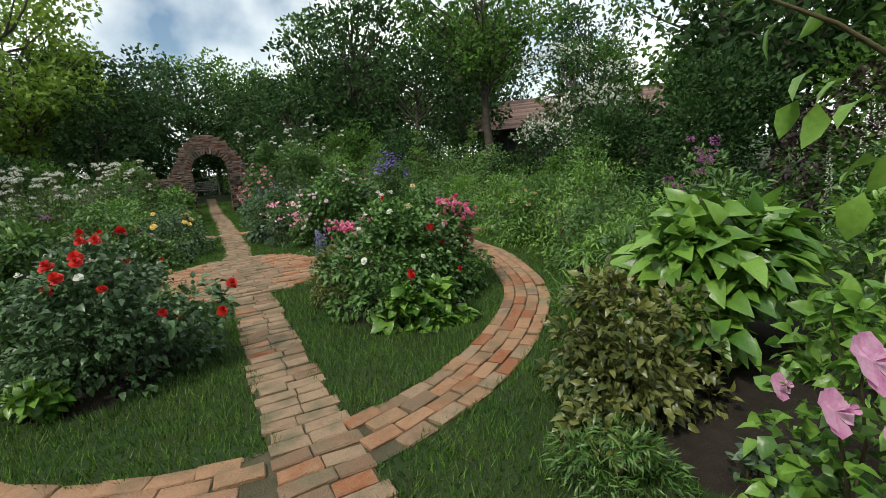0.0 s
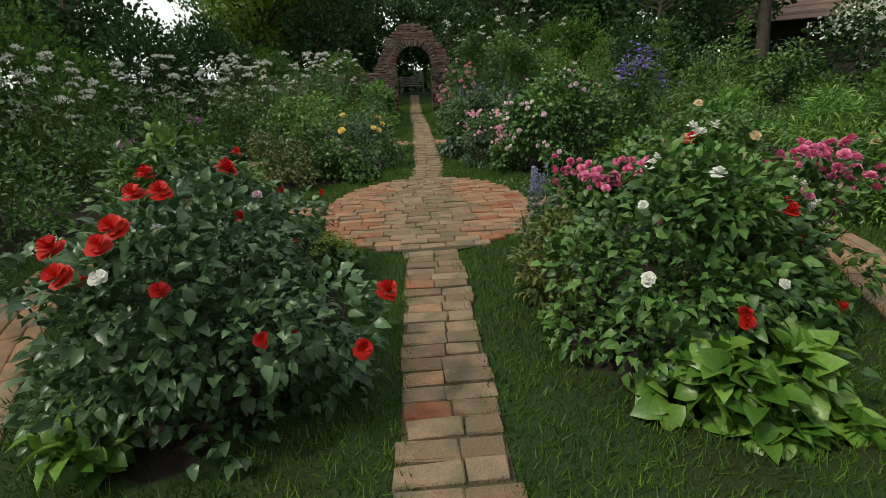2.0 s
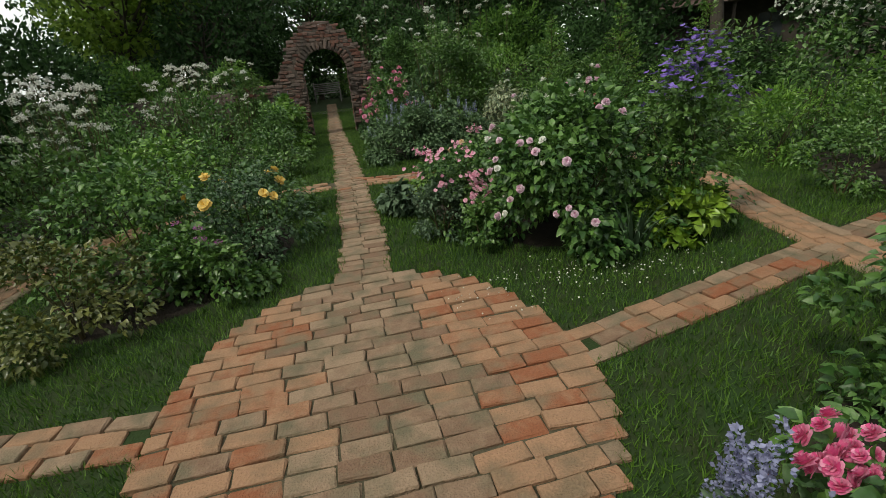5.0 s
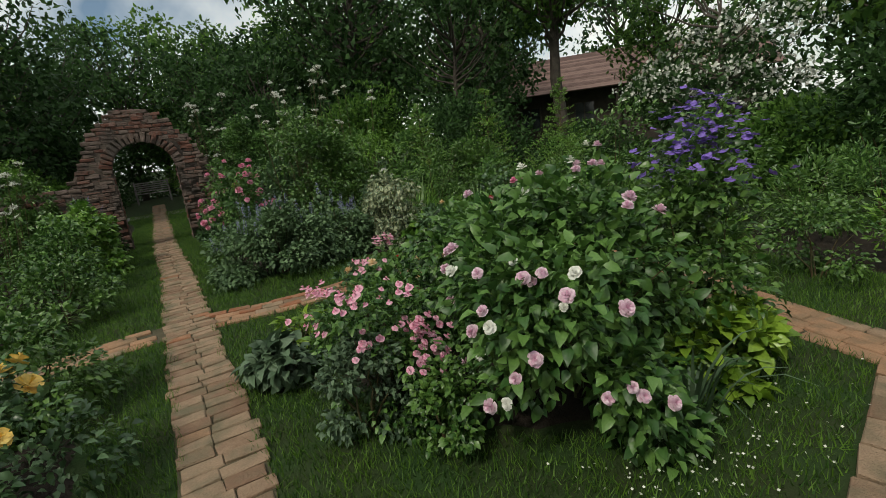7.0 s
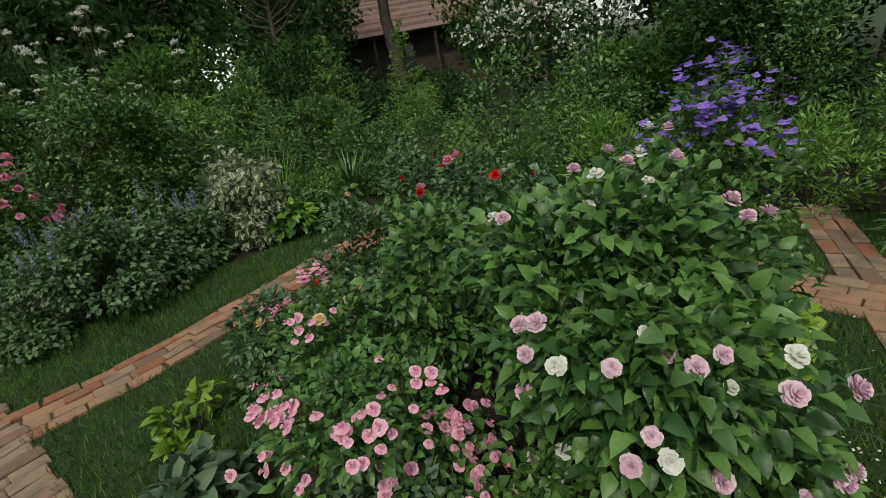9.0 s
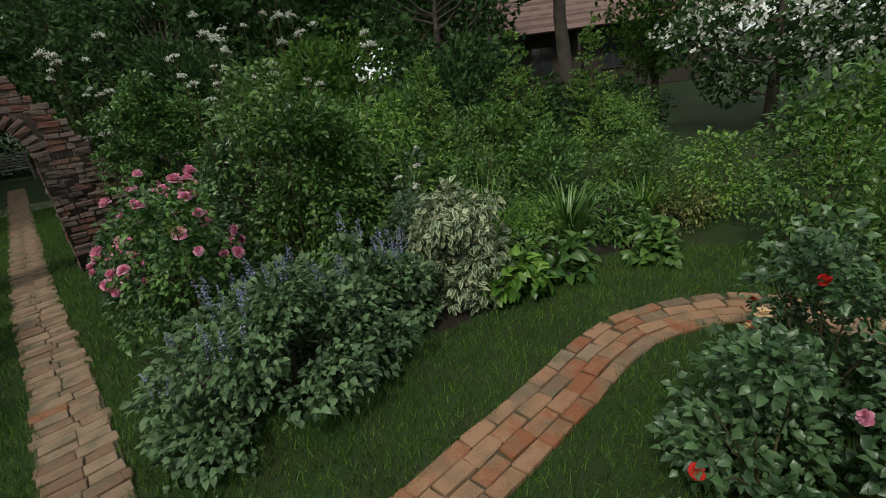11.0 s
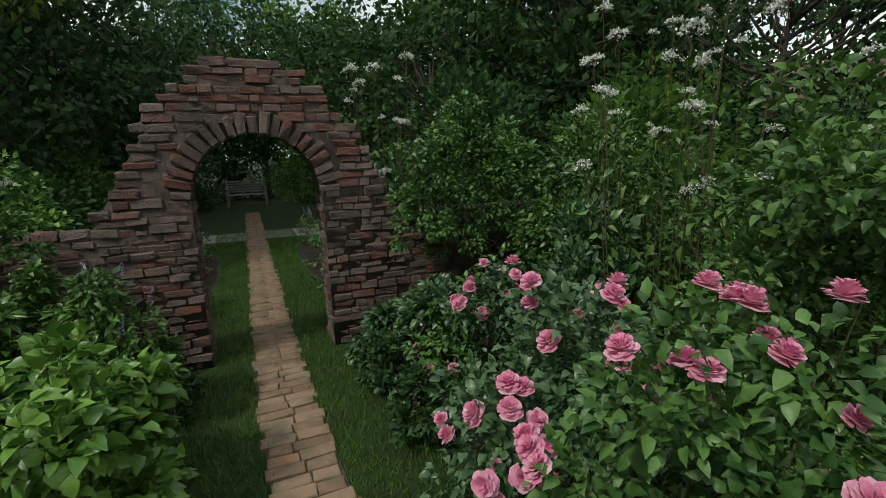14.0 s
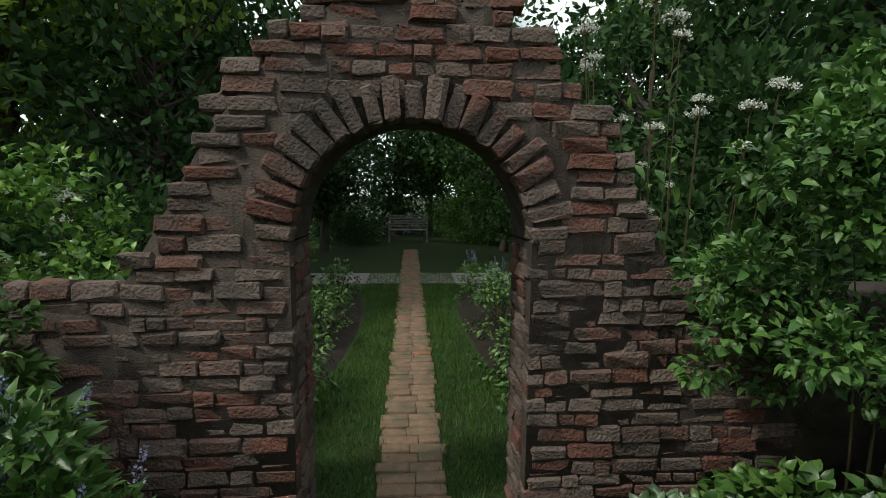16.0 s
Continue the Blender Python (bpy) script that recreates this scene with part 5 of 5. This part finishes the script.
# ---------------------------------------------------------------- lawn blades and fallen petals
rng = np.random.default_rng(77)
gx, gy = rng.uniform(-3.3, 4.8, 760000), rng.uniform(-6.6, 17.0, 760000)
rd = ring_dist(gx, gy)
lawn = (in_ring(gx, gy) | (rd < 1.15) | ((np.abs(gx) < 0.8) & (gy > 0)) | ((np.abs(gy + 0.05) < 0.7) & (np.abs(gx) < 4.8)) | ((gx > -0.9) & (gx < 1.3) & (gy < -3.6)))
paved = (rd < 0.185 + 0.02 * np.sin(gx * 11.0 + gy * 7.0)) | (np.abs(gx - bow(gy)) < W - 0.03 + 0.022 * np.sin(gy * 9.0 + np.sign(gx)) + 0.018 * np.sin(gy * 23.0 + 2 * np.sign(gx))) | ((np.abs(gy - np.where(gx > 0, -0.27 + 0.22 * (gx - 1), -0.22 - 0.1 * (gx + 1))) < 0.14) & (np.abs(gx) < 4.8)) | (((gx - CIRC[0]) / (CIRC[2] - 0.02)) ** 2 + ((gy - CIRC[1]) / (CIRC[3] - 0.02)) ** 2 < 1)
keep = lawn & ~paved & ~in_beds(gx, gy) & ~((np.abs(gx) > 0.48) & (np.abs(gy - ARCH_Y - 0.2) < 0.24))
gx, gy = gx[keep], gy[keep]
n = len(gx)
a = rng.uniform(0, 2 * np.pi, n)
hgt = rng.uniform(0.02, 0.06, n)
wd = rng.uniform(0.0018, 0.004, n)
tx, ty = rng.normal(size=n) * 0.018, rng.normal(size=n) * 0.018
co = np.stack([np.stack([gx - np.cos(a) * wd, gy - np.sin(a) * wd, np.zeros(n)], 1), np.stack([gx + np.cos(a) * wd, gy + np.sin(a) * wd, np.zeros(n)], 1), np.stack([gx + tx, gy + ty, hgt], 1)], 1).reshape(-1, 3)
fa = np.arange(n * 3).reshape(-1, 3)
tagged(new("lawn", raw_mesh("lawn", co, fa, M_GRASS)), "short green lawn with uneven edges along the bricks", "grass", kind="stuff")
m = 240
px_, py_ = 1.5 + rng.normal(size=m) * 0.5, 0.42 + rng.normal(size=m) * 0.16
co, fa = far_leaves(np.stack([px_, py_, np.full(m, 0.042)], 1), rng.normal(size=(m, 3)) * np.array([1, 1, 0.1]), 0.014, 0.012, rng)
tagged(new("fallen_petals", raw_mesh("fallen_petals", co, fa, P_SNOW)), "scattered white rose petals fallen on the lawn", "petals", kind="stuff")

# ---------------------------------------------------------------- bricks of the arch
BRICKS = [rough_brick("brick", M_WALLB, 0.2, 0.1, 0.07, s, 0.013, 0.012) for s in range(14)]


def lay(mesh, parent, m):
    ob = new("brick", mesh)
    ob.parent = parent
    ob.matrix_basis = m


rng = np.random.default_rng(500)
row = 0
z = 0.0
while z < 2.42:
    ch = rng.uniform(0.056, 0.08)
    x = -2.0 + rng.uniform(-0.1, 0)
    while x < 1.6:
        L = rng.choice([0.08, 0.11, 0.15, 0.19, 0.21]) * rng.uniform(0.9, 1.1)
        x0, x1 = x, x + L - 0.012
        xm, zm = (x0 + x1) / 2, z + ch / 2
        x += L
        top = wall_top((x0 + x1) / 2)
        if zm > top - 0.01:
            continue
        for s in (-1, 1):   # keep the jamb corners straight
            if x0 < s * OPEN < x1 and z < SPRING:
                if s < 0:
                    x1 = -OPEN + rng.uniform(-0.012, 0.012)
                else:
                    x0 = OPEN + rng.uniform(-0.012, 0.012)
        xm = (x0 + x1) / 2
        if x1 - x0 < 0.04:
            continue
        r_in = math.hypot(xm, max(0, zm - SPRING)) if zm > SPRING else abs(xm)
        edge = min(abs(x0), abs(x1)) if x0 * x1 > 0 else 0
        r_edge = math.hypot(edge, max(0, zm - SPRING))
        if (zm > SPRING and r_edge < OPEN + 0.095) or (zm <= SPRING and edge < OPEN - 0.03):
            continue
        lay(BRICKS[rng.integers(14)], arch, pose(xm, 0.07 + rng.uniform(-0.013, 0.008), zm + rng.normal() * 0.003, rng.normal() * 1.2, rng.normal() * 0.8, rng.normal() * 0.9) @ Matrix.Diagonal(((x1 - x0 + 0.008) / 0.2, 1, (ch - 0.003) / 0.07, 1)))
    z += ch
for i in range(21):
    a = math.pi * (i + 0.5) / 21
    L = rng.uniform(0.13, 0.19)
    r = OPEN + L / 2 - 0.01
    lay(BRICKS[rng.integers(14)], arch, pose(math.cos(a) * r, 0.054 + rng.uniform(-0.012, 0.008), SPRING + math.sin(a) * r * 1.01, 0, -math.degrees(a), 0) @ Matrix.Diagonal((L / 0.2, 1.1, 0.95, 1)))
z = 0.0
while z < SPRING - 0.02:
    for s in (-1, 1):
        for yy in (0.17, 0.31):
            lay(BRICKS[rng.integers(14)], arch, pose(s * (OPEN + 0.025 + rng.uniform(-0.008, 0.008)), yy, z + 0.04, 0, 0, 90 + rng.normal() * 2) @ Matrix.Diagonal((0.62, 0.7, 1.02, 1)))
    z += 0.08

# ---------------------------------------------------------------- brick paving
PAVE = {m.name: [rough_brick("brick", m, 0.2, 0.094, 0.06, 40 + s, 0.006, 0.006) for s in range(6)] for m in (M_OLD, M_RED)}


def paving(name, label, z0, spots, near):
    """spots: (x, y, turn, length, material). Those picked by near become single bricks, the rest one joined part."""
    e = thing(name, 0, 0, 0, label, "brick path", kind="structure")
    rng = np.random.default_rng(len(spots))
    far = []
    for k, (x, y, rz, L, m) in enumerate(spots):
        mm = pose(x, y, z0 - 0.03 + rng.uniform(-0.006, 0.006), rng.normal() * 1.3, rng.normal() * 1.0, rz + rng.normal() * 1.6) @ Matrix.Diagonal((L / 0.2, 1, 1, 1))
        if near(x, y):
            lay(PAVE[m.name][rng.integers(6)], e, mm)
        else:
            far.append((mm, m))
    if far:
        src = PAVE[M_OLD.name][0]
        v0 = np.array([v.co for v in src.vertices])
        faces = [list(p.vertices) for p in src.polygons]
        vs, q3, q4, k3, k4 = [], [], [], [], []
        for i, (mm, m) in enumerate(far):
            a = np.array(mm)
            vs.append(v0 @ a[:3, :3].T + a[:3, 3])
            for f in faces:
                (q3 if len(f) == 3 else q4).append([c + i * len(v0) for c in f])
                (k3 if len(f) == 3 else k4).append(0 if m is M_OLD else 1)
        ob = part_mesh("far_bricks", raw_mesh("far_bricks", np.concatenate(vs), [np.array(q3), np.array(q4)], [M_OLD, M_RED], kinds=k3 + k4), e)
        tagged(ob, kind="stuff")
    return e


def bed_strip(name, co, fa):
    tagged(new(name, raw_mesh(name, co, fa, M_JOINT)), "mossy sand joints under the bricks", "ground", kind="structure")


rng = np.random.default_rng(900)
spots = []
y = -8.4
k = 0
while y < 21.0:
    if ((y - CIRC[1]) / CIRC[3]) ** 2 > 0.875:
        j = rng.uniform(-0.035, 0.035) if k % 2 else rng.uniform(-0.02, 0.05)
        a0, a1 = -W + rng.uniform(-0.03, 0.02), W + rng.uniform(-0.02, 0.03)
        for x0, x1 in ((a0, j), (j, a1)):
            spots.append(((x0 + x1) / 2 + bow(y), y, 0, x1 - x0 - 0.008, M_OLD if rng.random() < 0.94 else M_RED))
    y += 0.103
    k += 1
paving("brick_path", "straight worn brick path two bricks wide", 0.022, spots, lambda x, y: -4.9 < y < 9.4)
spots = []
y = CIRC[1] - CIRC[3] + 0.05
k = 0
while y < CIRC[1] + CIRC[3]:
    half = CIRC[2] * math.sqrt(max(0, 1 - ((abs(y - CIRC[1]) + 0.03) / CIRC[3]) ** 2))
    if half < 0.27:
        y += 0.103
        k += 1
        continue
    x = -half + rng.uniform(-0.02, 0.02)
    first = rng.uniform(0.1, 0.2)
    while x < half - 0.03:
        L = min(first, half - x + 0.02)
        first = rng.uniform(0.19, 0.215)
        if L > 0.06:
            xm = x + L / 2
            spots.append((xm, y, 0, L - 0.008, M_OLD if abs(xm) < 0.34 + rng.uniform(-0.1, 0.14) or rng.random() < 0.15 else M_RED))
        x += L
    y += 0.103
    k += 1
paving("brick_circle", "round brick floor where the paths cross", 0.024, spots, lambda x, y: True)
spots = []
for lane in range(4):
    off = (lane - 1.5) * 0.102
    s = 0.1 * (lane % 2)
    while s < RLEN - 0.1:
        L = rng.uniform(0.19, 0.21)
        i = int((s + L / 2) / 0.02) % len(RC)
        t = RC[(i + 3) % len(RC)] - RC[i - 3]
        t = t / np.linalg.norm(t)
        p = RC[i] + np.array([t[1], -t[0]]) * off
        if abs(p[0]) > W + 0.06:
            spots.append((p[0], p[1], math.degrees(math.atan2(t[1], t[0])), L - 0.01, M_RED if rng.random() < 0.8 else M_OLD))
        s += L
paving("ring_path", "curving brick path four bricks wide round the beds", 0.02, spots, lambda x, y: (y < -2.6 and x > -0.4) or (y > 3.4 and 0 < x < 3.9))
for sx in (-1, 1):
    spots = []
    for lane in range(3):
        yy = (lane - 1) * 0.1
        x = CIRC[2] * 0.985 + 0.1 * (lane % 2)
        while x < (2.55 if sx < 0 else 2.9) or (sx > 0 and 3.3 < x < 6.5):
            L = rng.uniform(0.19, 0.21)
            spots.append((sx * (x + L / 2), yy + (-0.27 + 0.22 * (x - 1) if sx > 0 else -0.22 + 0.1 * (x - 1)), 12.4 if sx > 0 else -5.7, L - 0.01, M_RED if rng.random() < 0.5 else M_OLD))
            x += L
            if sx > 0 and 2.9 <= x < 3.3:
                x = 3.32
    paving("cross_path", "short brick path from the round floor to the ring", 0.02, spots, lambda x, y: True)
# sand beneath the bricks
co, fa = [], []
for i in range(0, len(RC), 8):
    t = RC[(i + 3) % len(RC)] - RC[i - 3]
    t = t / np.linalg.norm(t)
    nrm = np.array([t[1], -t[0]]) * 0.2
    co += [(*(RC[i] - nrm), 0.005), (*(RC[i] + nrm), 0.005)]
m = len(co) // 2
fa = [(2 * i, 2 * i + 1, 2 * ((i + 1) % m) + 1, 2 * ((i + 1) % m)) for i in range(m)]
bed_strip("ring_joints", np.array(co), np.array(fa))
ys = np.linspace(-8.5, 21, 119)
co = np.stack([np.stack([bow(ys) - W, ys, np.full(119, 0.008)], 1), np.stack([bow(ys) + W, ys, np.full(119, 0.008)], 1)], 1).reshape(-1, 3)
bed_strip("path_joints", co, np.array([(2 * i, 2 * i + 1, 2 * i + 3, 2 * i + 2) for i in range(118)]))
a = np.linspace(0, 2 * np.pi, 64, endpoint=False)
bed_strip("circle_joints", np.stack([CIRC[0] + np.cos(a) * (CIRC[2] - 0.03), CIRC[1] + np.sin(a) * (CIRC[3] - 0.03), np.full(64, 0.011)], 1), np.array([list(range(64))]))
